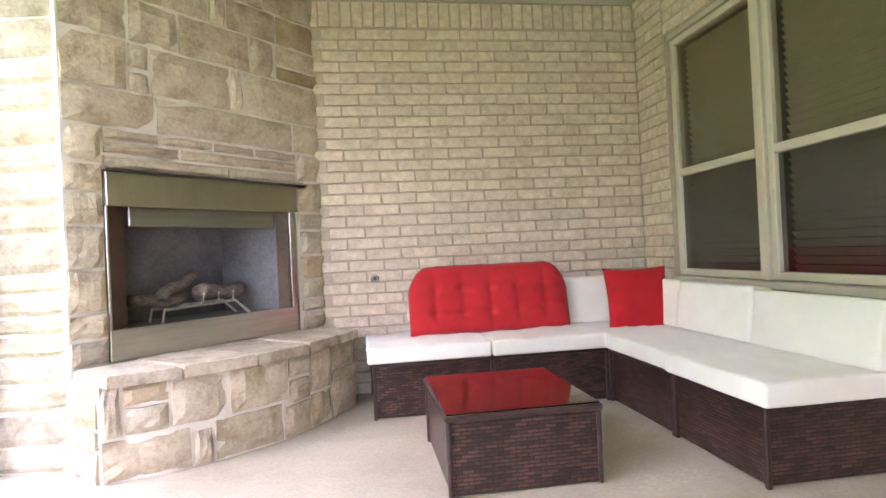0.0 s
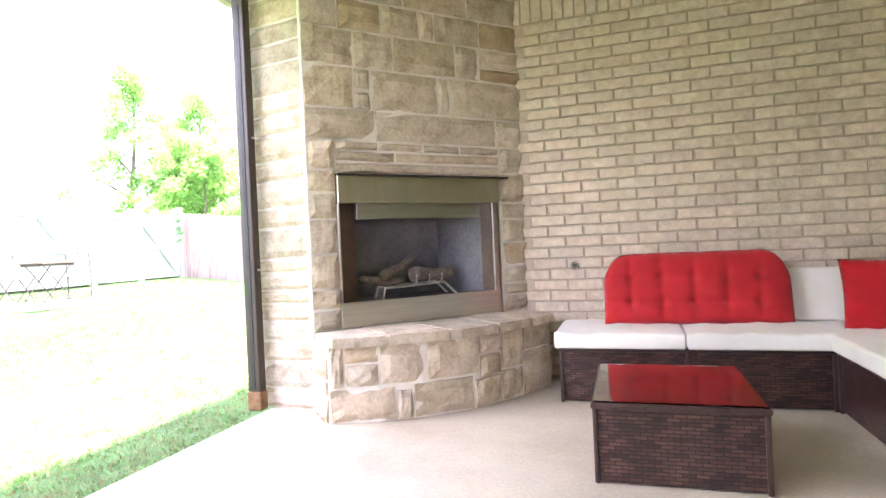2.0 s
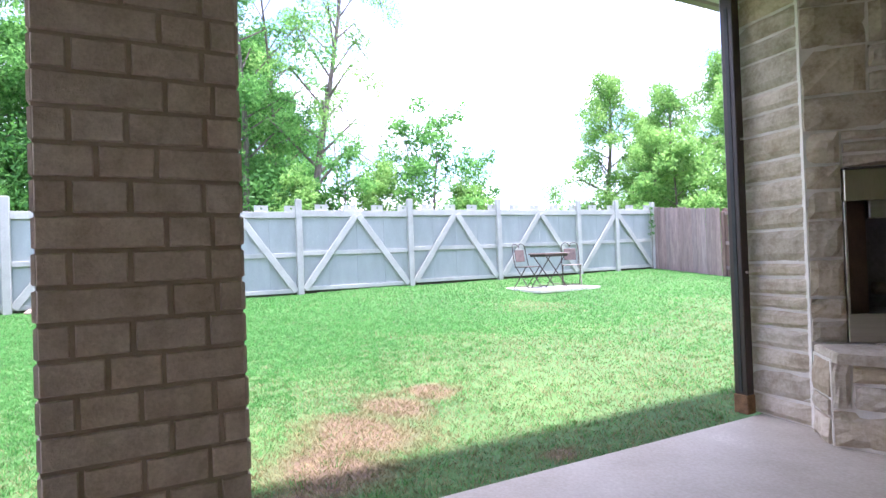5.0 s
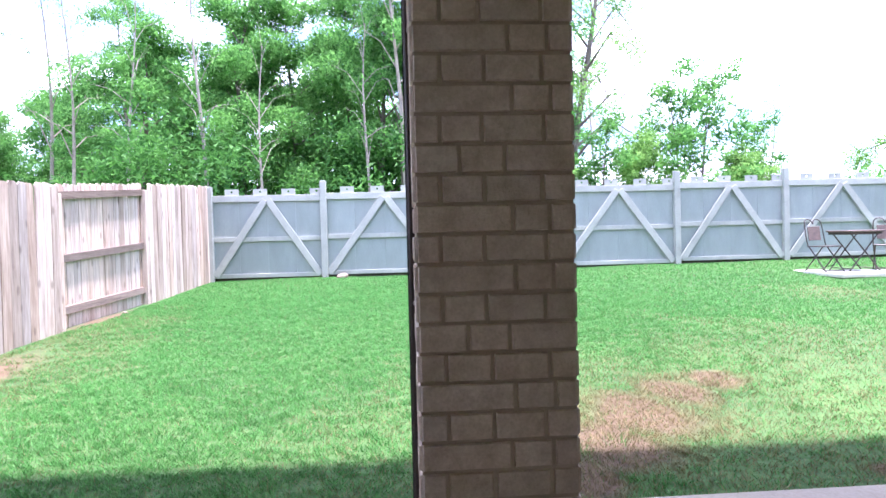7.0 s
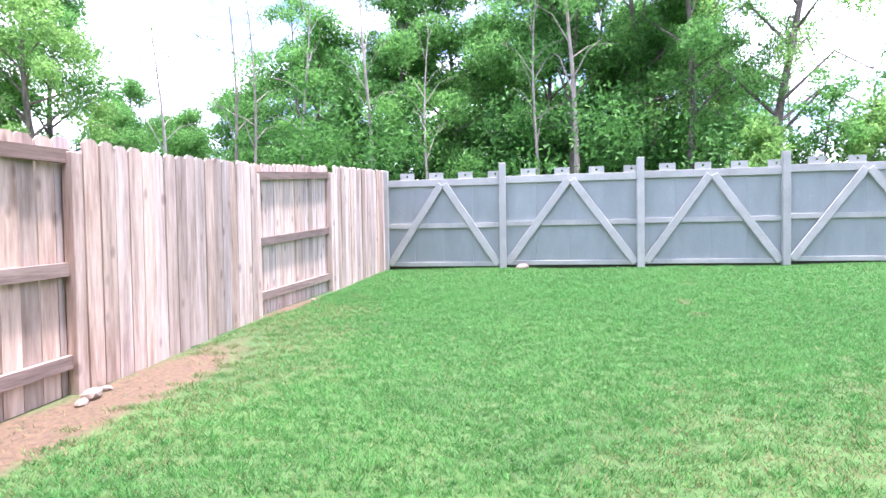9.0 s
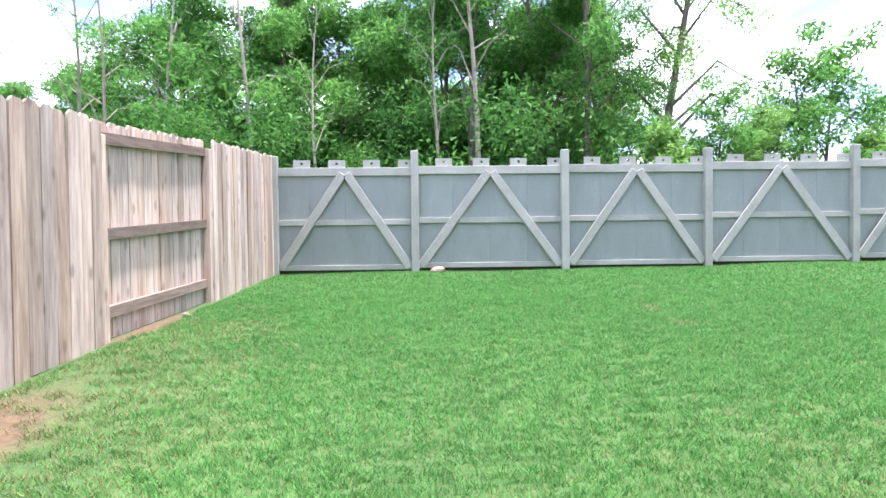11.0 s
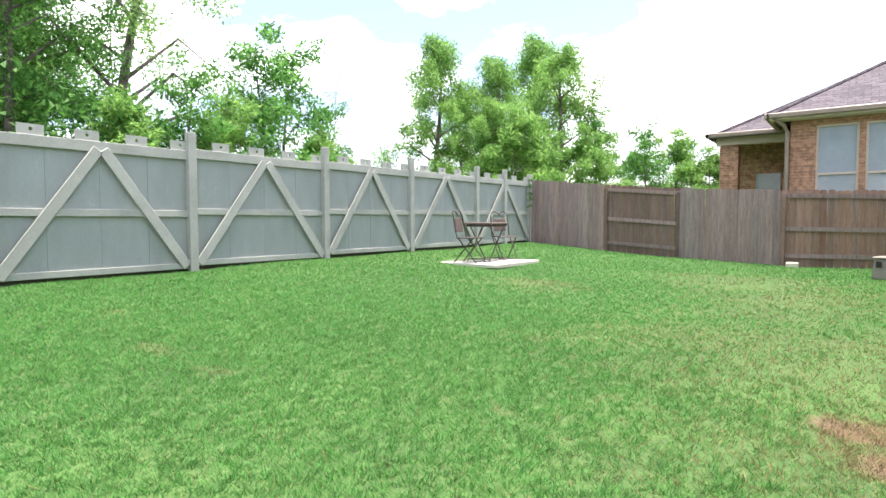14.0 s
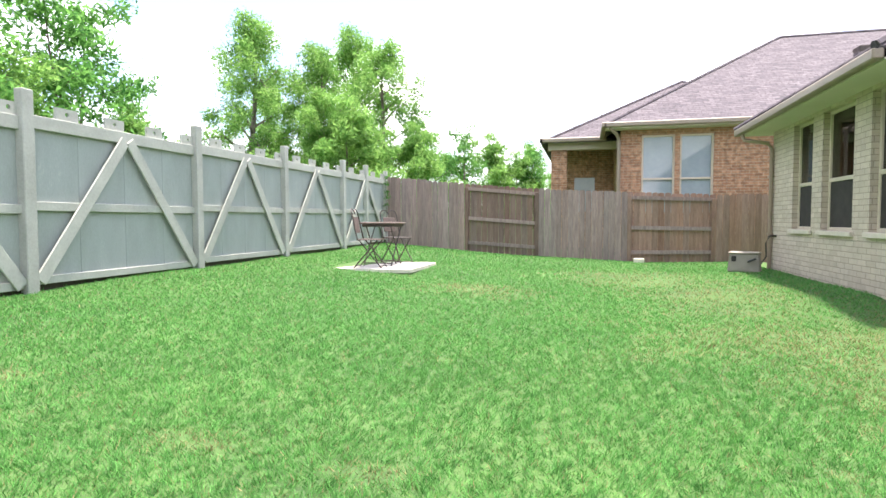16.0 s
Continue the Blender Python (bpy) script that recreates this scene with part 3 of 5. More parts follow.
def stone_mesh(w, h, d, seed, rough=0.012, cols=5, rows=4):
    """A rough split stone, w wide and h high, its face towards -y."""
    bm = bmesh.new()
    rnd = random.Random(seed)
    off = Vector((rnd.uniform(0, 50), rnd.uniform(0, 50), rnd.uniform(0, 50)))
    grid = []
    for j in range(rows + 1):
        row = []
        for i in range(cols + 1):
            u, v = i / cols, j / rows
            edge = min(u, 1 - u, v, 1 - v)
            x, z = (u - 0.5) * w, (v - 0.5) * h
            nz = noise.noise(Vector((x * 7, z * 7, 0)) + off)
            if edge == 0:
                x += 0.006 * noise.noise(Vector((x * 14, z * 14, 5)) + off)
                z += 0.006 * noise.noise(Vector((x * 14, z * 14, 9)) + off)
            y = -d + (0.016 if edge == 0 else 0.0) + rough * 1.5 * nz + rnd.uniform(-rough, rough) * 0.35
            row.append(bm.verts.new((x, y, z)))
        grid.append(row)
    for j in range(rows):
        for i in range(cols):
            bm.faces.new((grid[j][i], grid[j][i + 1], grid[j + 1][i + 1], grid[j + 1][i]))
    rim = grid[0][:] + [r[-1] for r in grid[1:]] + grid[-1][-2::-1] + [r[0] for r in grid[-2:0:-1]]
    back = [bm.verts.new((v.co.x, 0.004, v.co.z)) for v in rim]
    for i in range(len(rim)):
        k = (i + 1) % len(rim)
        bm.faces.new((rim[i], back[i], back[k], rim[k]))
    return bm


def rock_mesh(w, seed):
    """A small lumpy rock, w across, half of it above its origin."""
    bm = bmesh.new()
    bmesh.ops.create_icosphere(bm, subdivisions=2, radius=w / 2)
    for v in bm.verts:
        v.co *= 1 + 0.5 * noise.noise(v.co * (1.6 / w) + Vector((seed * 3.1, seed, 0)))
        v.co.z *= 0.62
        v.co.y *= 0.8
    return bm


def ashlar(s0, s1, z0, z1, seed, heights=(0.1, 0.14, 0.19, 0.24), widths=(0.15, 0.46)):
    """Irregular courses of stone over a rectangle: centre, size."""
    rnd = random.Random(seed)
    out, z = [], z0
    while z < z1 - 0.03:
        h = rnd.choice(heights)
        if z + h > z1 - 0.06:
            h = z1 - z
        s = s0
        while s < s1 - 0.02:
            w = rnd.uniform(*widths) * (0.75 + h * 1.6)
            if s + w > s1 - 0.1:
                w = s1 - s
            if h > 0.17 and rnd.random() < 0.3:
                c = rnd.uniform(0.38, 0.62) * h
                out += [(s + w / 2, z + c / 2, w, c), (s + w / 2, z + c + (h - c) / 2, w, h - c)]
            else:
                out.append((s + w / 2, z + h / 2, w, h))
            s += w
        z += h
    return out


fire = thing("fireplace", (0, 0, 0), "buff limestone corner fireplace with raised curved stone hearth", "fireplace")
for s0, s1, z0, z1, d1 in ((0.0, 0.18, 0, CEIL - 0.006, 0.2), (1.42, SLEN, 0, CEIL - 0.006, 0.14), (0.18, 1.42, 1.485, CEIL - 0.006, 0.5), (0.18, 1.42, 0, 0.5, 0.5)):
    part("mortar_core", box(s0, s1, 0.004, d1, z0, z1, m=FACE), M["stone_mortar"], fire)
part("mortar_core", prism([(-1.76, 3.04), (-1.295, 2.965), (-1.2, 3.09), (-1.52, 3.42), (-1.76, 3.42)], 0, CEIL - 0.006), M["stone_mortar"], fire)
part("mortar_core", box(-1.76, -1.62, 3.42, 4.28, 0, CEIL - 0.006), M["stone_mortar"], fire)
GAP = 0.017
stones = ashlar(0.0, 0.185, 0.5, 1.515, 3, (0.13, 0.17, 0.22), (0.3, 0.4)) + ashlar(1.44, SLEN, 0.5, 1.515, 4, (0.12, 0.17, 0.22), (0.3, 0.4))
stones += [(0.0925, 1.61, 0.185, 0.19), (1.55, 1.61, 0.22, 0.19)]
OCHRE = {(2.42, 1), (2.42, 5), (2.18, 4)}
COURSES = [
    (1.488, 1.568, 0.185, [0.72, 0.535]), (1.568, 1.64, 0.185, [0.42, 0.835]), (1.64, 1.705, 0.185, [0.3, 0.33, 0.29, 0.335]),
    (1.705, 1.91, 0.0, [0.47, 0.95, 0.24]), (1.91, 2.18, 0.0, [0.33, -0.12, 0.5, 0.09, 0.62]), (2.18, 2.42, 0.0, [0.34, 0.28, 0.48, 0.2, -0.36]),
    (2.42, 2.62, 0.0, [0.24, 0.3, 0.28, 0.12, 0.37, 0.35]), (2.62, 2.82, 0.0, [0.41, 0.3, 0.5, 0.45]),
]
ochre_at = set()
for z0, z1, s, widths in COURSES:
    for q, w in enumerate(widths):
        rnd = random.Random(int(z0 * 1000) + q)
        if (z0, q) in OCHRE:
            ochre_at.add(len(stones))
        if w < 0:
            cut = z0 + (z1 - z0) * rnd.uniform(0.42, 0.58)
            stones += [(s - w / 2, (z0 + cut) / 2, -w, cut - z0), (s - w / 2, (cut + z1) / 2, -w, z1 - cut)]
        else:
            stones.append((s + w / 2, (z0 + z1) / 2, w, z1 - z0))
        s += abs(w)
for k, (s, z, w, h) in enumerate(stones):
    me = mesh_of(stone_mesh(w - GAP, h - GAP, 0.03, k), "stone", M["ochre"] if k in ochre_at or k == 9 else M["stone"])
    piece("stone", me, fire, FACE @ pose(s, 0.012, z))
# the narrow face beside the post
side_turn = math.degrees(math.atan2(2.965 - 3.04, 0.465))
for k, (s, z, w, h) in enumerate(ashlar(0.0, 0.455, 0.0, CEIL - 0.01, 31, (0.13, 0.17, 0.2), (0.5, 0.7))):
    me = mesh_of(stone_mesh(w - GAP, h - GAP, 0.02, 300 + k, 0.006), "stone", M["stone"])
    piece("stone", me, fire, pose(-1.755, 3.04, 0, 0, 0, side_turn) @ pose(s, 0.0, z))

# hearth: a bowed front, built as a core with stones round it and flagstones on top
ARC = [(0.0, 0.03), (0.0, 0.27), (0.25, 0.40), (0.5, 0.475), (0.84, 0.51), (1.19, 0.45), (1.55, 0.35), (1.62, 0.03)]


def at_face(s, d):
    p = F0 + FU * s + FN * d
    return p.x, p.y


part("hearth_core", prism([at_face(s, d + (0.003 if d > 0.1 else -0.02)) for s, d in ARC], 0.0, 0.455), M["stone_mortar"], fire)
HEARTH = [(0.21, 0.1, 0.42, 0.2), (0.475, 0.09, 0.11, 0.18), (0.74, 0.105, 0.42, 0.21), (1.075, 0.09, 0.25, 0.18), (1.31, 0.1, 0.22, 0.2), (1.585, 0.145, 0.33, 0.29)]
HEARTH += [(0.05, 0.325, 0.1, 0.25), (0.21, 0.27, 0.22, 0.14), (0.21, 0.395, 0.22, 0.11), (0.47, 0.33, 0.3, 0.24), (0.81, 0.33, 0.38, 0.24), (1.1, 0.25, 0.2, 0.14), (1.1, 0.385, 0.2, 0.13), (1.31, 0.325, 0.22, 0.25), (1.585, 0.37, 0.33, 0.16)]
front = [Vector(at_face(s, d)) for s, d in ARC[1:-1]]
left_side = [Vector(at_face(0.0, 0.03)), Vector(at_face(0.0, 0.27))]
k = 500
for run, n_len in ((front, None), (left_side, None)):
    lens = [(b - a).length for a, b in zip(run, run[1:])]
    total = sum(lens)

    def along(d):
        for (a, b), q in zip(zip(run, run[1:]), lens):
            if d <= q or b is run[-1]:
                return a + (b - a) * (d / q)
            d -= q

    layout = HEARTH if run is front else ashlar(0.0, total, 0.0, 0.45, 61, (0.2, 0.25), (0.2, 0.3))
    for s, z, w, h in layout:
        if run is front:
            s, w = s * total / 1.75, w * total / 1.75
        a, b = along(max(s - w / 2, 0.001)), along(min(s + w / 2, total - 0.001))
        c = (a + b) / 2
        me = mesh_of(stone_mesh((b - a).length - GAP, h - GAP, 0.028, k), "stone", M["ochre"] if k % 9 == 4 else M["stone"])
        piece("stone", me, fire, pose(c.x, c.y, z, 0, 0, math.degrees(math.atan2(b.y - a.y, b.x - a.x))))
        k += 1
caps = [(0.0, 0.3), (0.3, 0.66), (0.66, 1.02), (1.02, 1.33), (1.33, 1.6)]
outer = lambda s: 0.30 + 0.255 * math.sin(math.pi * min(max((s + 0.12) / 1.85, 0), 1)) ** 1.0
for i, (s0, s1) in enumerate(caps):
    bm = bmesh.new()
    pts = [at_face(s0 + 0.006, 0.0 if s0 > 0.1 and s1 < 1.4 else 0.02)] + [at_face(s0 + 0.006 + (s1 - s0 - 0.012) * q / 5, outer(s0 + (s1 - s0) * q / 5) + 0.012 * noise.noise(Vector((i * 3.1, q * 0.7, 0)))) for q in range(6)] + [at_face(s1 - 0.006, 0.0 if s0 > 0.1 and s1 < 1.4 else 0.02)]
    prism(pts, 0.445, 0.5 + 0.004 * (i % 2), bm)
    bmesh.ops.bevel(bm, geom=[e for e in bm.edges if abs(e.verts[0].co.z - e.verts[1].co.z) < 0.001 and e.verts[0].co.z > 0.48], offset=0.008, segments=2, affect="EDGES")
    part("flagstone", bm, M["stone"], fire)

# steel firebox
insert = thing("firebox", (0, 0, 0), "brushed steel gas firebox with smoked hood band", "fireplace insert")
insert.matrix_world = FACE
panel = box(0.185, 1.40, -0.012, 0.012, 0.505, 0.665, 0.003)
part("bottom_panel", panel, M["metal"], insert, "brushed steel lower panel")
part("hood", box(0.185, 1.41, -0.03, 0.012, 1.30, 1.475, 0.004), M["brass_steel"], insert, "heat-tinted steel hood band")
part("lintel_edge", box(0.18, 1.49, -0.045, 0.0, 1.475, 1.487, 0.002), M["iron"], insert, "dark steel lintel edge")
part("frame_side", box(0.185, 0.2, -0.01, 0.012, 0.665, 1.30, 0.003), M["metal"], insert)
part("frame_side", box(1.352, 1.40, -0.01, 0.012, 0.665, 1.30, 0.003), M["metal"], insert)
O0, O1, B0, B1, DEP = 0.2, 1.352, 0.42, 1.12, 0.42


def wall_sheet(a, b, z0, z1, thick=0.012):
    bm = bmesh.new()
    d = (Vector(b) - Vector(a)).normalized()
    nrm = Vector((-d.y, d.x)) * thick
    return prism([a, b, (b[0] + nrm.x, b[1] + nrm.y), (a[0] + nrm.x, a[1] + nrm.y)], z0, z1, bm)


part("left_wall", wall_sheet((O0 + 0.14, 0.13), (B0, DEP), 0.66, 1.34), M["firebox"], insert)
part("left_jamb", wall_sheet((O0, 0.014), (O0 + 0.14, 0.13), 0.66, 1.34), M["fire_side"], insert, "dark brown jamb")
part("right_wall", wall_sheet((B1, DEP), (O1 - 0.06, 0.06), 0.66, 1.34), M["firebox"], insert)
part("right_jamb", wall_sheet((O1 - 0.06, 0.06), (O1, 0.014), 0.66, 1.34), M["fire_side"], insert, "dark brown jamb")
part("back_wall", wall_sheet((B0, DEP), (B1, DEP), 0.66, 1.34), M["firebox"], insert)
part("firebox_floor", box(0.2, 1.4, 0.014, DEP + 0.02, 0.645, 0.66), M["firebox"], insert)
part("firebox_top", box(0.2, 1.4, 0.03, DEP + 0.02, 1.335, 1.35), M["firebox"], insert)
part("smoke_shelf", box(0.335, 1.28, 0.06, 0.1, 1.2, 1.325, 0.006), M["metal"], insert, "grey steel smoke shield")
grate = thing("fire_grate", (0, 0, 0), "pale steel log grate in the firebox", "grate")
grate.matrix_world = FACE @ pose(0.76, 0.19, 0.66)
for yy in (-0.07, 0.07):
    part("rail", tube([(-0.25, yy - 0.03, 0.0), (-0.22, yy, 0.07), (0.24, yy, 0.085), (0.31, yy - 0.05, 0.0)], 0.009), M["steel_rod"], grate)
for xx in (0.0, 0.1, 0.2):
    part("prong", tube([(xx, 0.09, 0.082), (xx, -0.08, 0.082), (xx + 0.005, -0.1, 0.1), (xx + 0.01, -0.1, 0.15)], 0.007), M["steel_rod"], grate)


def log(name, a, b, r, parent_label):
    bm = bmesh.new()
    pts, tap = [], []
    for i in range(9):
        q = i / 8
        p = Vector(a).lerp(Vector(b), q) + Vector((0, 0.012 * math.sin(q * 7), 0.012 * math.sin(q * 5 + 1)))
        pts.append(FACE @ p)
        tap.append(r * (0.85 + 0.25 * noise.noise(p * 9)))
    tube(pts, r, 12, bm, tap)
    for v in bm.verts:
        v.co += Vector((0, 0, 1)) * (0.012 * noise.noise(v.co * 22))
    ob = part(name, bm, M["log"], None, "", True)
    return tagged(ob, parent_label, "log", "logs in the firebox")


log("fire_log", (0.42, 0.27, 0.775), (0.72, 0.21, 0.785), 0.042, "grey-brown ceramic log lying at the back of the grate")
log("fire_log", (0.54, 0.15, 0.80), (0.82, 0.27, 0.93), 0.036, "slanting ceramic log propped on the others")
log("fire_log", (0.76, 0.13, 0.80), (1.1, 0.2, 0.815), 0.052, "thick ceramic log resting on the grate")


# ---- brown screen channels and brick pillar ----
def channel(x, y, label, wx=0.045, wy=0.035):
    ob = thing("screen_channel", (x, y, 0), label, "screen channel", "screen channels of the patio")
    part("channel", box(-wx, wx, -wy, wy, 0.12, 2.77, 0.006), M["brown_metal"], ob)
    part("groove", box(-0.012, 0.012, -wy - 0.004, wy + 0.004, 0.14, 2.6), M["black"], ob, "dark groove")
    part("foot", box(-wx - 0.005, wx + 0.005, -wy - 0.005, wy + 0.005, 0.0, 0.12, 0.006), M["rust"] if y > 2 else M["brown_metal"], ob, "scuffed foot")
    for z in (0.9, 1.75):
        part("clip", tube([(wx, 0, z), (wx + 0.015, 0, z)], 0.008), M["steel_rod"], ob)


channel(-1.745, 2.955, "dark brown metal screen channel beside the stone fireplace")
channel(-1.225, -0.665, "dark brown metal screen channel on the brick pillar", 0.065, 0.018)
channel(-1.62, -3.17, "dark brown metal screen channel beside the far pillar")
COURSE, BL = 0.0794, 0.254
BRICKS = {}


def brick_mesh(w, h=COURSE - 0.0105, d=0.1, mat="brick"):
    """A brick with a softly worn arris, its face towards -y."""
    key = (round(w, 3), round(h, 3), round(d, 3), mat)
    if key not in BRICKS:
        bm = bmesh.new()
        c = 0.0035
        rings = [[(sx * (w / 2 - e), y, sz * (h / 2 - e)) for sx, sz in ((-1, -1), (1, -1), (1, 1), (-1, 1))] for e, y in ((0, 0.0), (0, -d * 0.0 - 0.008 + 0.0025), (c, -0.0125))]
        vs = [[bm.verts.new(p) for p in r] for r in rings]
        for r0, r1 in zip(vs, vs[1:]):
            for i in range(4):
                bm.faces.new((r0[i], r0[(i + 1) % 4], r1[(i + 1) % 4], r1[i]))
        bm.faces.new(vs[-1])
        BRICKS[key] = mesh_of(bm, "brick", M[mat])
    return BRICKS[key]


def lay_bricks(parent, origin, turn, length, z0, z1, shift=0.0, brick_len=BL, holes=(), seed=0, jitter=0.0015):
    """Running bond over a wall face: origin is its lower left corner seen from outside."""
    rnd = random.Random(seed)
    base = pose(*origin, 0, 0, turn)
    row = 0
    z = z0
    while z < z1 - 0.03:
        s = -brick_len / 2 * (row % 2) + shift
        while s < length - 0.01:
            a, b = max(s, 0), min(s + brick_len, length)
            zc = z + COURSE / 2
            if b - a > 0.03 and not any(h0 - 0.01 < (a + b) / 2 < h1 + 0.01 and hz0 < zc < hz1 for h0, h1, hz0, hz1 in holes):
                piece("brick", brick_mesh(b - a - 0.0105), parent, base @ pose((a + b) / 2, rnd.uniform(-jitter, jitter), zc, rnd.uniform(-0.4, 0.4), 0, rnd.uniform(-0.3, 0.3)))
            s += brick_len
        z += COURSE
        row += 1


pillar = thing("brick_pillar", (-1.085, -0.45, 0), "tan brick patio pillar in shade, square", "pillar")
PW, PD = 0.43, 0.43
part("core", box(-PD / 2 + 0.004, PD / 2 - 0.004, -PW / 2 + 0.004, PW / 2 - 0.004, 0, 2.775), M["mortar"], pillar)
for ox, oy, turn, length in ((PD / 2 - 0.009, -PW / 2, 90, PW), (-PD / 2, -PW / 2 + 0.009, 0, PD), (PD / 2, PW / 2 - 0.009, 180, PD)):
    rnd = random.Random(int(turn))
    z, row = 0.0, 0
    while z < 2.72:
        j = [rnd.uniform(-0.012, 0.012) for _ in range(3)]
        cuts = [0, 0.072 + j[0] * 0.5, 0.188 + j[1], 0.345 + j[2], 0.43] if row % 2 else [0, 0.254 + j[0], 0.366 + j[1] * 0.6, 0.43]
        if row % 6 == 4:
            cuts = [0, 0.128 + j[0], 0.254 + j[1], 0.43]
        cuts = list(zip(cuts, cuts[1:]))
        for a, b in cuts:
            piece("brick", brick_mesh(b - a - 0.0095, COURSE - 0.009), pillar, pose(ox, oy, 0, 0, 0, turn) @ pose((a + b) / 2, rnd.uniform(-0.0015, 0.0015), z + COURSE / 2, 0, rnd.uniform(-0.5, 0.5), 0))
        z += COURSE
        row += 1
far = thing("brick_pillar", (-1.46, -3.43, 0), "tan brick patio pillar at the slab's far end", "pillar")
part("core", box(-0.22, 0.22, -0.22, 0.22, 0, 2.775), M["house_brick"], far)


# ---- patio window ----
def patio_window(name, y0, y1, z0=0.75, z1=2.38, blinds=True):
    ob = thing(name, (WIN_X + 0.06, (y0 + y1) / 2, 0), "almond two-sash window with blinds and dark screens", "", "", "structure")
    w = (y1 - y0) / 2
    fr = 0.045
    zm = 1.455
    for nm, a, b, c, d in (("window_frame", -w, -w + fr, z0, z1), ("window_frame", w - fr, w, z0, z1), ("window_frame", -w + fr, w - fr, z1 - fr, z1), ("window_frame", -w + fr, w - fr, z0, z0 + fr), ("meeting_rail", -w + fr, w - fr, zm - 0.025, zm + 0.025)):
        part(nm, box(-0.025, 0.04, a, b, c, d, 0.005), M["win_frame"], ob)
    up = part("pane", box(0.004, 0.008, -w + fr, w - fr, zm + 0.025, z1 - fr), M["glass"], ob)
    lo = part("pane", box(0.004, 0.008, -w + fr, w - fr, z0 + fr, zm - 0.025), M["screen_glass"], ob, "pane behind a dark insect screen")
    up.visible_shadow = lo.visible_shadow = False
    if blinds:
        me = mesh_of(box(-0.025, 0.025, -w + 0.03, w - 0.03, -0.0012, 0.0012), "slat", M["blind"])
        z = z0 + 0.06
        while z < z1 - 0.03:
            piece("slat", me, ob, pose(0.09, 0, z, 0, 54, 0))
            z += 0.044
    return ob


patio_window("window_1", 2.81, 3.67)
patio_window("window_2", 1.72, 2.755)
structure("window_mullion", box(WIN_X + 0.015, WIN_X + 0.11, 2.759, 2.806, 0.75, 2.38, 0.004), M["win_frame"], "almond mullion between the patio windows")
structure("window_sill", box(WIN_X - 0.03, WIN_X + 0.12, 1.6, 3.68, 0.70, 0.747, 0.006), M["trim"], "painted tan window sill")
structure("window_header", box(WIN_X + 0.02, WIN_X + 0.12, 1.6, 3.68, 2.383, 2.42), M["trim"], "tan header over the patio windows")
structure("window_jamb", box(WIN_X + 0.02, WIN_X + 0.12, 1.55, 1.716, 0.75, 2.38), M["trim"], "tan jamb beside the patio window")
# added dark box that stops light behind the patio windows
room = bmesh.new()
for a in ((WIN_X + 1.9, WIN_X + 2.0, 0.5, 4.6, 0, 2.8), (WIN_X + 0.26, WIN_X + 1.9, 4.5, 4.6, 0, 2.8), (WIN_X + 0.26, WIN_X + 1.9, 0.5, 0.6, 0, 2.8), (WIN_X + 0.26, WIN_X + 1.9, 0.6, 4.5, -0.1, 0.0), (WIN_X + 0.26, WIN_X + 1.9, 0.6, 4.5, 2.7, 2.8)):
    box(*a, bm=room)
structure("room_behind", room, M["room"], "added dark box standing in for the dim room behind the patio windows")

# hose bib on the brick
bib = thing("hose_bib", (0.2, WALL_Y - 0.012, 0.815), "small chrome hose bib plate on the brick wall", "tap")
part("plate", tube([(0, 0.012, 0), (0, -0.004, 0), (0, -0.008, 0)], 0.03, 16, taper=[0.03, 0.03, 0.024]), M["chrome"], bib)
part("stem", tube([(0, -0.004, 0), (0, -0.035, -0.004)], 0.011, 10), M["chrome"], bib)
part("knob", tube([(-0.01, -0.035, 0.0), (0.012, -0.04, 0.004)], 0.012, 10), M["iron"], bib, "dark valve stem")


# ---- wicker sectional and table ----
def soft_box(w, d, h, seed, bulge=0.01, cuts=11, round_off=0.016, tuft=None, wrinkle=0.009):
    """A stuffed cushion lying flat, its base at z = 0."""
    bm = bmesh.new()
    box(-w / 2, w / 2, -d / 2, d / 2, 0, h, bm=bm)
    bmesh.ops.bevel(bm, geom=list(bm.edges), offset=round_off, segments=3, affect="EDGES", profile=0.5)
    bmesh.ops.subdivide_edges(bm, edges=[e for e in bm.edges if e.calc_length() > 0.12], cuts=cuts, use_grid_fill=True)
    off = Vector((seed * 3.7, seed * 1.9, seed * 0.7))
    for v in bm.verts:
        u, q = v.co.x / (w / 2), v.co.y / (d / 2)
        if v.co.z > h * 0.6:
            v.co.z += bulge * max(0, (1 - u * u)) * max(0, (1 - q * q))
            v.co.z += wrinkle * noise.noise(Vector((v.co.x * 13, v.co.y * 8, 0)) + off) * 1.5
            if tuft:
                v.co.z -= tuft(v.co.x, v.co.y)
        else:
            v.co += Vector((1, 1, 0)) * (wrinkle * 0.6 * noise.noise(v.co * 11 + off))
    return bm


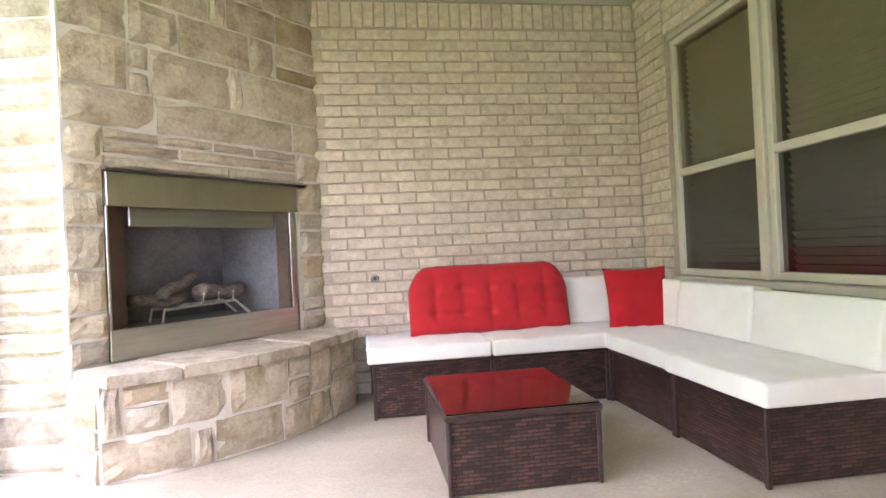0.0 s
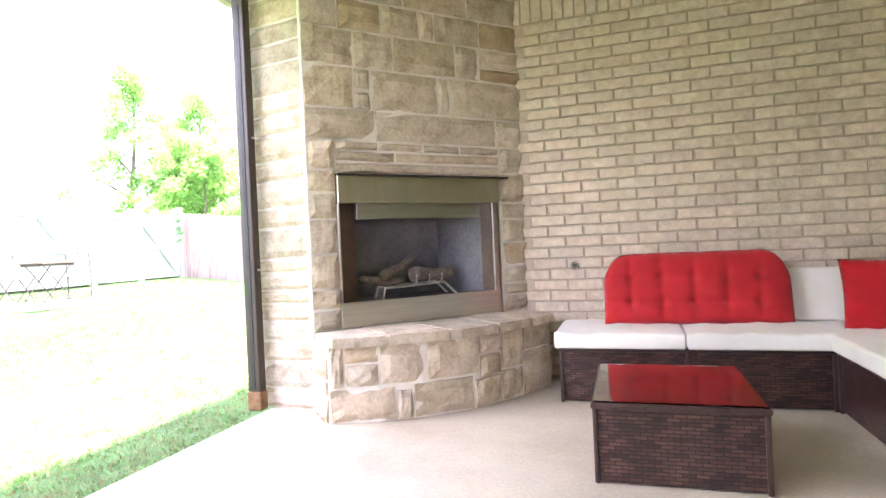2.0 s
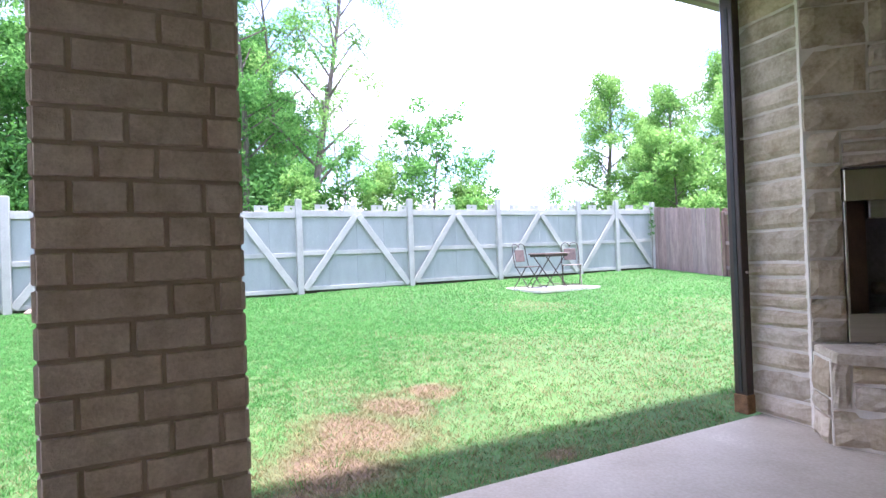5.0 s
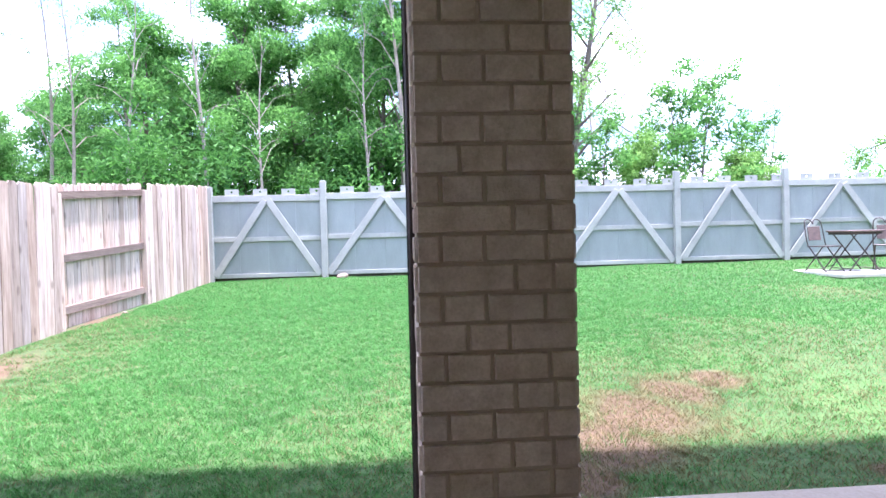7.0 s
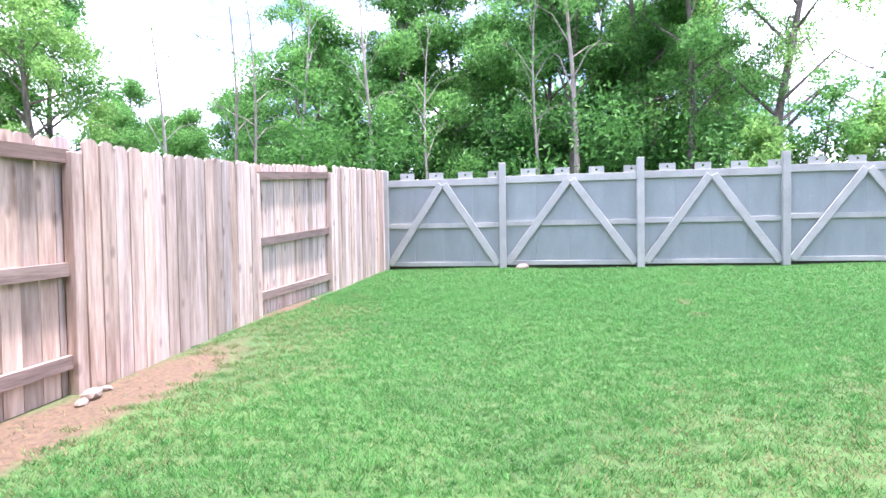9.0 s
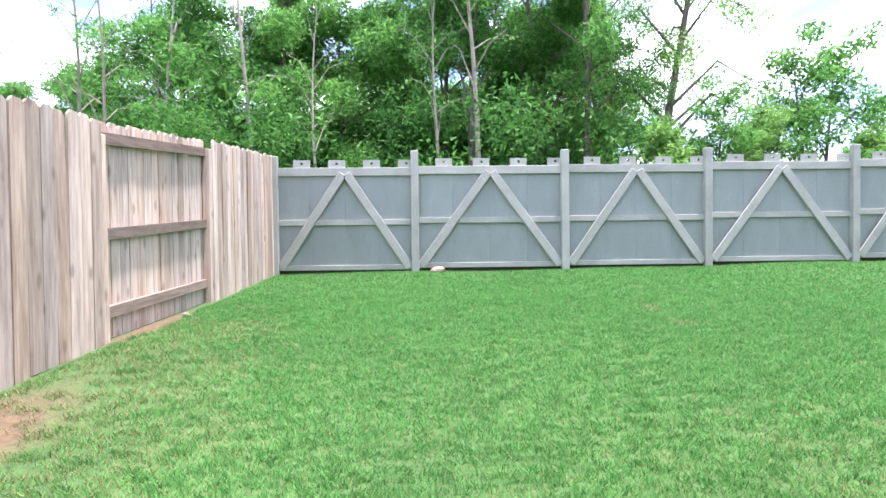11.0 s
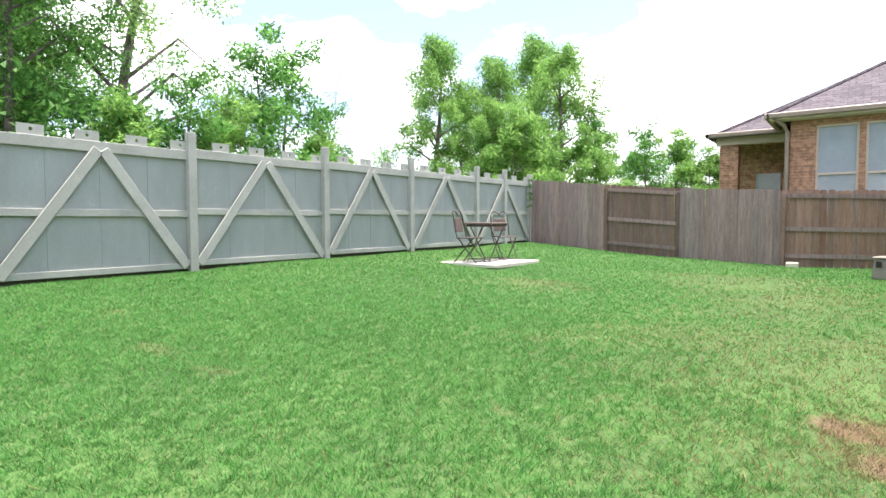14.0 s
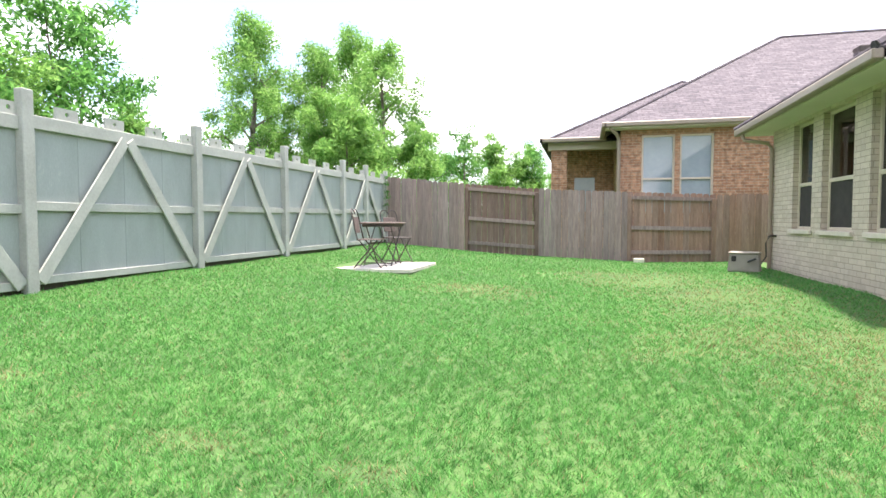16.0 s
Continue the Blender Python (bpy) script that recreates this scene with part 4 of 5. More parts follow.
def sofa_unit(x0, x1, y0, y1, label):
    ob = thing("sofa_unit", ((x0 + x1) / 2, (y0 + y1) / 2, 0), label, "sofa unit", "units of the wicker sectional")
    w, d, h = (x1 - x0) / 2 - 0.004, (y1 - y0) / 2 - 0.004, 0.325
    part("base", box(-w + 0.012, w - 0.012, -d + 0.012, d - 0.012, 0.008, h, 0.004), M["wicker"], ob)
    for sx in (-1, 1):
        for sy in (-1, 1):
            part("corner_post", box(sx * w - 0.014 * (sx > 0) - 0.004, sx * w + 0.014 * (sx < 0) + 0.004, sy * d - 0.014 * (sy > 0) - 0.004, sy * d + 0.014 * (sy < 0) + 0.004, 0.0, h, 0.004), M["wicker_rim"], ob)
    for sy in (-1, 1):
        part("rim", tube([(-w, sy * (d - 0.006), h), (w, sy * (d - 0.006), h)], 0.013, 8), M["wicker_rim"], ob)
    for sx in (-1, 1):
        part("rim", tube([(sx * (w - 0.006), -d, h), (sx * (w - 0.006), d, h)], 0.013, 8), M["wicker_rim"], ob)
    return ob


sofa_unit(0.14, 0.885, 3.39, 4.06, "dark brown wicker sofa base against the brick wall")
sofa_unit(0.885, 1.628, 3.39, 4.06, "dark brown wicker sofa base next to the corner")
sofa_unit(1.632, 2.25, 3.39, 4.06, "dark brown wicker corner base")
sofa_unit(1.622, 2.25, 2.645, 3.386, "dark brown wicker base under the window")
sofa_unit(1.622, 2.25, 1.97, 2.641, "dark brown wicker base at the sectional's end")


def cushion(name, x0, x1, y0, y1, z, h, seed, label, mat="cushion", **kw):
    bm = soft_box(x1 - x0, y1 - y0, h, seed, **kw)
    ob = part(name, bm, M[mat], None, "", True)
    ob.matrix_world = pose((x0 + x1) / 2, (y0 + y1) / 2, z)
    return tagged(ob, label, "cushion", "cushions of the sectional")


SEAT = 0.335
cushion("seat_cushion", 0.115, 0.87, 3.37, 4.04, SEAT, 0.095, 1, "ivory seat cushion with slack creased cover")
cushion("seat_cushion", 0.875, 1.63, 3.36, 4.04, SEAT, 0.095, 2, "ivory seat cushion with slack creased cover")
cushion("seat_cushion", 1.595, 2.22, 2.635, 4.04, SEAT, 0.095, 3, "ivory corner seat cushion with soft creases", cuts=9)
cushion("seat_cushion", 1.575, 2.22, 1.9, 2.63, SEAT, 0.1, 4, "ivory seat cushion overhanging the sectional's end")


def back_cushion(cx, cy, w, h, turn, seed, label, lean=8, thick=0.13):
    bm = soft_box(w, h, thick, seed, 0.007, round_off=0.018, wrinkle=0.004)
    ob = part("back_cushion", bm, M["cushion"], None, "", True)
    ob.matrix_world = pose(cx, cy, SEAT + 0.085 + h / 2, 0, 0, turn) @ pose(0, 0, 0, 90 - lean, 0, 0)
    tagged(ob, label, "cushion", "back cushions of the sectional")


back_cushion(1.66, 3.99, 0.66, 0.33, 0, 11, "ivory back cushion leaning on the brick wall")
back_cushion(0.95, 4.0, 0.7, 0.33, 0, 12, "ivory back cushion behind the red cushion")
back_cushion(2.2, 3.66, 0.66, 0.305, -90, 13, "ivory back cushion under the window near the corner")
back_cushion(2.2, 2.985, 0.68, 0.3, -90, 14, "ivory back cushion under the window")
back_cushion(2.2, 2.26, 0.75, 0.285, -90, 15, "ivory back cushion at the end of the window")


def tufted(x, y):
    d = 0.0
    for i in range(5):
        tx = -0.38 + 0.19 * i
        d += 0.012 * math.exp(-((x - tx) / 0.018) ** 2)
        for ty in (-0.09, 0.07):
            d += 0.026 * math.exp(-(((x - tx) ** 2 + (y - ty) ** 2) / 0.0009))
    return d + 0.01 * math.exp(-((y + 0.09) / 0.016) ** 2) + 0.006 * math.exp(-((y - 0.07) / 0.016) ** 2)


bm = bmesh.new()
RW, RH, RD = 1.11, 0.47, 0.14
nx, ny = 64, 30
rows = []
for side in (1, -1):
    g = []
    for j in range(ny + 1):
        r = []
        for i in range(nx + 1):
            u, v = i / nx * 2 - 1, j / ny * 2 - 1
            k = max(0.0, 1 - u ** 8) ** 0.5 * max(0.0, 1 - v ** 6) ** 0.5
            top = 0.5 + 0.5 * v
            narrow = 1 - 0.1 * max(0, top - 0.62) ** 2 * 6 * abs(u) ** 3
            x, y = u * RW / 2 * narrow, v * RH / 2 - 0.075 * (abs(u) ** 12) * (v > 0) * v - 0.008 * noise.noise(Vector((u * 6, 0, 3))) * (v > 0) * v
            z = side * (RD / 2 * k) - side * tufted(x, y) * k + 0.006 * noise.noise(Vector((x * 8, y * 8, side)))
            r.append(bm.verts.new((x, y, z)))
        g.append(r)
    for j in range(ny):
        for i in range(nx):
            bm.faces.new((g[j][i], g[j][i + 1], g[j + 1][i + 1], g[j + 1][i]))
    rows.append(g)
bmesh.ops.remove_doubles(bm, verts=bm.verts, dist=0.002)
bm.normal_update()
red_back = part("tufted_cushion", bm, M["red"], None, "", True)
red_back.matrix_world = pose(0.965, 3.80, SEAT + 0.1 + RH / 2 - 0.01, 0, 0, 0) @ pose(0, 0, 0, 90 - 12, 0, 0)
tagged(red_back, "bright red tufted settee cushion leaning on the sofa back", "cushion")
tag = part("cloth_tag", box(0.4, 0.45, 3.83, 3.836, 0.53, 0.59, 0.002), M["cushion"], None)
tagged(tag, "small white cloth tie of the red cushion", "tie")

bm = bmesh.new()
nx = 18
gs = []
for side in (1, -1):
    g = []
    for j in range(nx + 1):
        r = []
        for i in range(nx + 1):
            u, v = i / nx * 2 - 1, j / nx * 2 - 1
            k = (max(0.0, 1 - u * u) * max(0.0, 1 - v * v)) ** 0.4
            pin = 1 - 0.07 * (1 - abs(u) ** 2) * abs(v) ** 3
            pin2 = 1 - 0.07 * (1 - abs(v) ** 2) * abs(u) ** 3
            r.append(bm.verts.new((u * 0.215 * pin2, v * 0.215 * pin, side * 0.065 * k + 0.006 * noise.noise(Vector((u * 3, v * 3, side))))))
        g.append(r)
    for j in range(nx):
        for i in range(nx):
            bm.faces.new((g[j][i], g[j][i + 1], g[j + 1][i + 1], g[j + 1][i]))
bmesh.ops.remove_doubles(bm, verts=bm.verts, dist=0.001)
pillow = part("throw_pillow", bm, M["red"], None, "", True)
pillow.matrix_world = pose(1.925, 3.56, SEAT + 0.1 + 0.18, 0, 0, -10) @ pose(0, 0, 0, 90 - 14, 0, 3)
tagged(pillow, "square bright red throw pillow in the sofa corner", "pillow")

table = thing("coffee_table", (0.728, 2.565, 0), "dark brown wicker coffee table with glass top", "table")
TW, TD, TH = 0.325, 0.37, 0.335
part("body", box(-TW + 0.012, TW - 0.012, -TD + 0.012, TD - 0.012, 0.008, TH - 0.025, 0.004), M["wicker"], table)
for sx in (-1, 1):
    for sy in (-1, 1):
        part("leg", box(sx * TW - 0.02 * (sx > 0), sx * TW + 0.02 * (sx < 0), sy * TD - 0.02 * (sy > 0), sy * TD + 0.02 * (sy < 0), 0.0, TH - 0.02, 0.006), M["wicker_rim"], table)
part("top_frame", box(-TW - 0.006, TW + 0.006, -TD - 0.006, TD + 0.006, TH - 0.03, TH - 0.004, 0.006), M["wicker_rim"], table)
top = part("glass_top", box(-TW + 0.004, TW - 0.004, -TD + 0.004, TD - 0.004, TH - 0.003, TH + 0.004, 0.0015), M["table_glass"], table, "clear tempered glass top")


# ---- grey perimeter fence ----
FX = -11.15
POSTS = [-4.58, -2.33, 0.12, 2.5, 5.0, 7.38, 9.92, 11.28, 12.68]
grey = thing("grey_fence", (FX, 0, 0), "grey-painted board fence with diagonal braces and notched top", "fence")


def merlon_mesh():
    bm = bmesh.new()
    w, h, t, r = 0.135, 0.125, 0.025, 0.022
    ring = [(-w, 0), (-w, h), (0, h), (w, h), (w, 0), (w * 0.99, -0.02), (0, -0.02), (-w * 0.99, -0.02)]
    inner = [(r * math.cos(a), h * 0.55 + r * math.sin(a)) for a in (math.pi * 1.1, math.pi * 0.75, math.pi * 0.5, math.pi * 0.25, -0.1 * math.pi, -0.3 * math.pi, -0.5 * math.pi, -0.7 * math.pi)]
    V = [[bm.verts.new((x, y, z)) for y, z in pts] for x in (t / 2, -t / 2) for pts in (ring, inner)]
    for s in (0, 2):
        for i in range(8):
            k = (i + 1) % 8
            bm.faces.new((V[s][i], V[s][k], V[s + 1][k], V[s + 1][i]))
    for a, b in ((0, 2), (1, 3)):
        for i in range(8):
            k = (i + 1) % 8
            bm.faces.new((V[a][i], V[a][k], V[b][k], V[b][i]))
    return mesh_of(bm, "merlon", M["grey_trim"])


MER = merlon_mesh()
boards = {}
for i, (ya, yb) in enumerate(zip(POSTS, POSTS[1:])):
    span = yb - ya
    half_panel = span < 1.8
    za, zb = float(ground_z(FX, ya)), float(ground_z(FX, yb))
    zg = (za + zb) / 2
    count = max(2, round(span / 0.6))
    bw = span / count
    for k in range(count):
        key = round(bw, 3)
        if key not in boards:
            boards[key] = mesh_of(box(-0.012, 0.008, -bw / 2 + 0.0008, bw / 2 - 0.0008, 0.045, 1.66, 0.002), "board", M["grey_paint"])
        piece("board", boards[key], grey, pose(0, ya + bw * (k + 0.5), zg))
    part("top_rail", box(0.008, 0.055, ya + 0.05, yb - 0.05, zg + 1.57, zg + 1.70, 0.004), M["grey_trim"], grey)
    part("middle_rail", box(0.008, 0.052, ya + 0.05, yb - 0.05, zg + 0.775, zg + 0.865, 0.004), M["grey_trim"], grey)
    part("bottom_rail", box(0.008, 0.05, ya + 0.05, yb - 0.05, zg + 0.05, zg + 0.13, 0.004), M["grey_trim"], grey)
    # added dark strip: paints the shadowy gap below the boards
    part("kickboard", box(-0.03, -0.014, ya, yb, zg - 0.12, zg + 0.1, 0.003), M["iron"], grey, "added dark strip painting the shadow line at the fence's foot")
    n_mer = 2 if half_panel else 4
    for k in range(n_mer):
        yy = ya + span * (k + 0.78) / (n_mer + 0.02)
        piece("merlon", MER, grey, pose(0.02, min(yy, yb - 0.09), zg + 1.70))

    def brace(y0, z0, y1, z1):
        d = math.hypot(y1 - y0, z1 - z0)
        a = math.degrees(math.atan2(z1 - z0, y1 - y0))
        bm = box(0.056, 0.078, 0, d, -0.066, 0.066, 0.006, m=pose(0, y0, z0, a, 0, 0))
        part("brace", bm, M["grey_trim"], grey)

    mid = (ya + yb) / 2
    if not half_panel:
        brace(ya + 0.09, zg + 0.08, mid - 0.03, zg + 1.6)
        brace(yb - 0.09, zg + 0.08, mid + 0.03, zg + 1.6)
    elif i == 6:
        brace(ya + 0.09, zg + 0.08, yb - 0.03, zg + 1.6)
    else:
        brace(yb - 0.06, zg + 0.08, ya + 0.03, zg + 1.6)
for y in POSTS:
    z = float(ground_z(FX, y))
    part("post", box(0.0, 0.1, y - 0.062, y + 0.062, z - 0.1, z + (1.95 if y not in (POSTS[0], POSTS[-1]) else 1.9), 0.008), M["grey_trim"], grey)
dirt_line = thing("fence_footing", (FX + 0.16, -1.98, 0), "broken pale concrete lump at the grey fence's foot", "rubble")
rb = rock_mesh(0.22, 77)
part("lump", rb, M["rock"], dirt_line).matrix_basis = pose(0.0, 0, float(ground_z(FX, -2)) + 0.015, 0, 0, 90)


# ---- cedar fences ----
def picket_mesh(w, mat, h=1.7, t=0.018):
    bm = bmesh.new()
    e = 0.03
    pts = [(-w / 2, 0), (w / 2, 0), (w / 2, h - e), (w / 2 - e, h), (-w / 2 + e, h), (-w / 2, h - e)]
    lo = [bm.verts.new((x, -t / 2, z)) for x, z in pts]
    hi = [bm.verts.new((x, t / 2, z)) for x, z in pts]
    bm.faces.new(lo)
    bm.faces.new(hi[::-1])
    for i in range(6):
        k = (i + 1) % 6
        bm.faces.new((lo[i], hi[i], hi[k], lo[k]))
    return mesh_of(bm, "picket", M[mat])


def cedar_fence(name, label, y, facing, sections, top_at, mat_default, seed):
    """Panels that show boards or rails by turns. facing: +1 looks to +y, -1 to -y."""
    ob = thing(name, (0, y, 0), label, "fence")
    rnd = random.Random(seed)
    cache = {}
    for x0, x1, front, mat in sections:
        mat = mat or mat_default
        count = round(abs(x1 - x0) / 0.142)
        w = abs(x1 - x0) / count
        key = (round(w, 4), mat)
        if key not in cache:
            cache[key] = picket_mesh(w - 0.007, mat)
        off = 0.0 if front else -0.1 * facing
        for k in range(count):
            x = x0 + (x1 - x0) * (k + 0.5) / count
            zb = float(ground_z(x, y)) + rnd.uniform(0.0, 0.03) - (0.02 if front else 0.05)
            zt = top_at(x) + rnd.uniform(-0.012, 0.012)
            piece("picket", cache[key], ob, pose(x, off + rnd.uniform(-0.004, 0.004), zb, rnd.uniform(-0.4, 0.4), rnd.uniform(-0.25, 0.25), rnd.uniform(-1, 1)) @ Matrix.Diagonal((1, 1, (zt - zb) / 1.7, 1)))
        if not front:
            for f in (0.0, 0.5, 1.0):
                bm = bmesh.new()
                ends = []
                for x in (x0, x1):
                    zt, zb = top_at(x), float(ground_z(x, y))
                    z = {0.0: zt - 0.13, 0.5: (zt + zb) / 2 - 0.02, 1.0: zb + 0.22}[f]
                    ends.append((x, z))
                (xa, za), (xb, zb2) = ends
                ya_, yb_ = sorted((off + 0.012 * facing, off + 0.055 * facing))
                vs = [bm.verts.new(p) for p in ((xa, ya_, za - 0.045), (xa, yb_, za - 0.045), (xa, yb_, za + 0.045), (xa, ya_, za + 0.045), (xb, ya_, zb2 - 0.045), (xb, yb_, zb2 - 0.045), (xb, yb_, zb2 + 0.045), (xb, ya_, zb2 + 0.045))]
                for q in ((0, 1, 2, 3), (4, 7, 6, 5), (0, 4, 5, 1), (1, 5, 6, 2), (2, 6, 7, 3), (3, 7, 4, 0)):
                    bm.faces.new([vs[i] for i in q])
                part("rail", bm, M["cedar_rail"] if mat == "weathered" else M["cedar_grey"], ob)
            for x in (x0, x1):
                s = 0.045 if x == min(x0, x1) else -0.045
                yy = sorted((off + 0.012 * facing, off + 0.095 * facing))
                part("post", box(x + s - 0.045, x + s + 0.045, yy[0], yy[1], float(ground_z(x, y)) - 0.05, top_at(x) - 0.1, 0.005), M[mat], ob)
    return ob


def tops(table_rows):
    xs, zs = zip(*table_rows)
    return lambda x: float(np.interp(x, xs, zs))


cedar_fence("cedar_fence_sunlit", "sunlit weathered cedar picket fence, panels turned by turns", -4.6, 1, [(-11.12, -8.42, True, None), (-8.42, -6.12, False, None), (-6.12, -3.77, True, None), (-3.77, -1.4, False, None), (-1.4, 1.0, True, None)], tops([(-11.2, 2.24), (-8.4, 2.03), (-6.1, 1.81), (-4.5, 1.71), (-3.75, 1.72), (-2.9, 1.68), (1, 1.62)]), "weathered", 5)
cedar_fence("cedar_fence_shaded", "weathered cedar picket fence towards the neighbour, its shade put into darker colours", 12.72, -1, [(-11.1, -8.95, True, "cedar_grey"), (-8.95, -7.05, False, None), (-7.05, -4.92, True, "cedar_grey"), (-4.92, -2.93, False, "cedar_red"), (-2.93, -1.7, True, "cedar_red")], tops([(-11.2, 2.27), (-9.0, 2.05), (-7.05, 1.88), (-4.92, 1.77), (-2.93, 1.69), (-1.7, 1.68)]), "cedar_shade", 6)


# ---- bistro set on pavers ----
PZ = float(ground_z(-9.2, 7.4)) + 0.012
pav = thing("paver_pad", (-9.22, 7.4, PZ), "pale concrete pavers laid flat in the lawn", "pavers")
for i in range(4):
    for j in range(4):
        part("paver", box(-0.68 + i * 0.34 + 0.004, -0.34 + i * 0.34 - 0.004, -0.8 + j * 0.4 + 0.004, -0.4 + j * 0.4 - 0.004, -0.05, 0.012, 0.006), M["paver"], pav)


def bistro_chair(at, turn, label):
    c = thing("bistro_chair", at, label, "chair", "bistro set on the pavers", "", turn)
    for sx in (-0.19, 0.19):
        part("leg", tube([(sx, -0.23, 0.0), (sx, 0.14, 0.45), (sx, 0.17, 0.46)], 0.011, 6), M["iron"], c)
        part("leg", tube([(sx, 0.23, 0.0), (sx, -0.16, 0.45)], 0.011, 6), M["iron"], c)
        part("back_post", tube([(sx, 0.16, 0.44), (sx, 0.21, 0.65), (sx * 0.95, 0.25, 0.86)], 0.011, 6), M["iron"], c)
    part("stretcher", tube([(-0.19, -0.21, 0.03), (0.19, -0.21, 0.03)], 0.008, 6), M["iron"], c)
    part("stretcher", tube([(-0.19, 0.21, 0.03), (0.19, 0.21, 0.03)], 0.008, 6), M["iron"], c)
    for sx in (-1, 1):
        part("scroll", tube([(sx * (0.092 + 0.088 * math.cos(a)), 0.25 + 0.03 * math.sin(a), 0.86 + 0.09 * math.sin(a)) for a in [math.pi * k / 8 for k in range(9)]], 0.009, 6), M["iron"], c)
    part("seat", box(-0.2, 0.2, -0.2, 0.18, 0.445, 0.465, 0.008), M["iron"], c)
    part("back_panel", box(-0.13, 0.13, -0.008, 0.008, 0, 0.26, 0.004, m=pose(0, 0.205, 0.56, -9, 0, 0)), M["slate"], c, "brown slate back panel")
    return c


bistro_chair((-9.29, 6.86, PZ + 0.012), 97, "folding iron bistro chair with slate back, beside the table")
bistro_chair((-9.22, 8.0, PZ + 0.012), 55, "folding iron bistro chair with slate back, across the table")
bt = thing("bistro_table", (-9.27, 7.42, PZ + 0.012), "small folding iron bistro table with tiled top", "table", "bistro set on the pavers")
part("top", box(-0.3, 0.3, -0.33, 0.33, 0.70, 0.735, 0.01), M["slate"], bt, "brown tiled top")
part("apron", box(-0.27, 0.27, -0.3, 0.3, 0.655, 0.70, 0.006), M["iron"], bt)
for sx in (-0.24, 0.24):
    part("leg", tube([(sx, -0.3, 0.0), (sx, 0.25, 0.68)], 0.012, 6), M["iron"], bt)
    part("leg", tube([(sx * 0.9, 0.3, 0.0), (sx * 0.9, -0.25, 0.68)], 0.012, 6), M["iron"], bt)
part("crossbar", tube([(-0.24, -0.26, 0.05), (0.24, -0.26, 0.05)], 0.009, 6), M["iron"], bt)
part("crossbar", tube([(-0.22, 0.26, 0.05), (0.22, 0.26, 0.05)], 0.009, 6), M["iron"], bt)


# ---- house wing beside the lawn ----
HX = -2.39
wing = bmesh.new()
WINS = [(8.5, 9.38), (7.03, 8.1), (5.6, 6.55)]
Z0, Z1, WT = 0.92, 2.72, 2.80
edges_y = [10.5] + [v for a, b in WINS for v in (b, a)] + [4.31]
for i in range(0, len(edges_y), 2):
    box(HX, HX + 0.2, edges_y[i + 1], edges_y[i], -0.2, WT, bm=wing)
for a, b in WINS:
    box(HX, HX + 0.2, a, b, -0.2, Z0, bm=wing)
    box(HX, HX + 0.2, a, b, Z1, WT, bm=wing)
structure("wall_wing", wing, M["house_brick"], "sunlit cream brick house wall with tall windows")
structure("wall_wing_north", box(HX + 0.2, 5.0, 10.3, 10.5, -0.2, WT), M["house_brick"], "cream brick end wall of the house")
structure("wall_wing_south", box(HX + 0.2, -0.2, 4.31, 4.5, -0.2, WT), M["house_brick"], "cream brick house wall behind the fireplace")
for i, (a, b) in enumerate(WINS):
    ob = thing("window_%d" % (i + 3), (HX + 0.12, (a + b) / 2, 0), "tall almond two-sash house window with dark screen", "", "", "structure")
    w, fr, zm = (b - a) / 2, 0.05, 1.68
    for nm, p0, p1, c, d in (("window_frame", -w, -w + fr, Z0, Z1), ("window_frame", w - fr, w, Z0, Z1), ("window_frame", -w + fr, w - fr, Z1 - fr, Z1), ("window_frame", -w + fr, w - fr, Z0, Z0 + fr), ("meeting_rail", -w + fr, w - fr, zm - 0.03, zm + 0.03)):
        part(nm, box(-0.03, 0.04, p0, p1, c, d, 0.005), M["win_frame"], ob)
    part("pane", box(0.0, 0.006, -w + fr, w - fr, zm + 0.03, Z1 - fr), M["dark_glass"], ob).visible_shadow = False
    part("screen", box(-0.012, -0.008, -w + fr, w - fr, Z0 + fr, zm - 0.03), M["dark_hole"], ob, "dark insect screen")
    part("window_sill", box(-0.17, 0.05, -w - 0.06, w + 0.06, Z0 - 0.075, Z0 - 0.004, 0.008), M["sill_brick"], ob)
structure("wing_room", box(HX + 0.9, HX + 1.0, 4.6, 10.2, 0, WT), M["room"], "added dark panel standing in for the dim room behind the house windows")
structure("wing_soffit", box(HX - 0.46, HX - 0.002, 5.2, 10.96, WT - 0.03, WT), M["ceiling"], "tan soffit under the house eave")
structure("wing_soffit_north", box(HX, 5.0, 10.502, 10.96, WT - 0.03, WT), M["ceiling"], "tan soffit at the house end")
structure("wing_ceiling", box(HX, 5.0, 4.35, 10.5, WT + 0.003, WT + 0.04), M["ceiling"], "ceiling over the house wing")
structure("wing_gutter", box(HX - 0.58, HX - 0.463, 5.2, 11.08, WT - 0.02, WT + 0.11, 0.02), M["gutter"], "tan rain gutter along the house eave")
structure("wing_gutter_north", box(HX - 0.46, 5.0, 10.963, 11.08, WT - 0.02, WT + 0.11, 0.02), M["gutter"], "tan rain gutter at the house end")


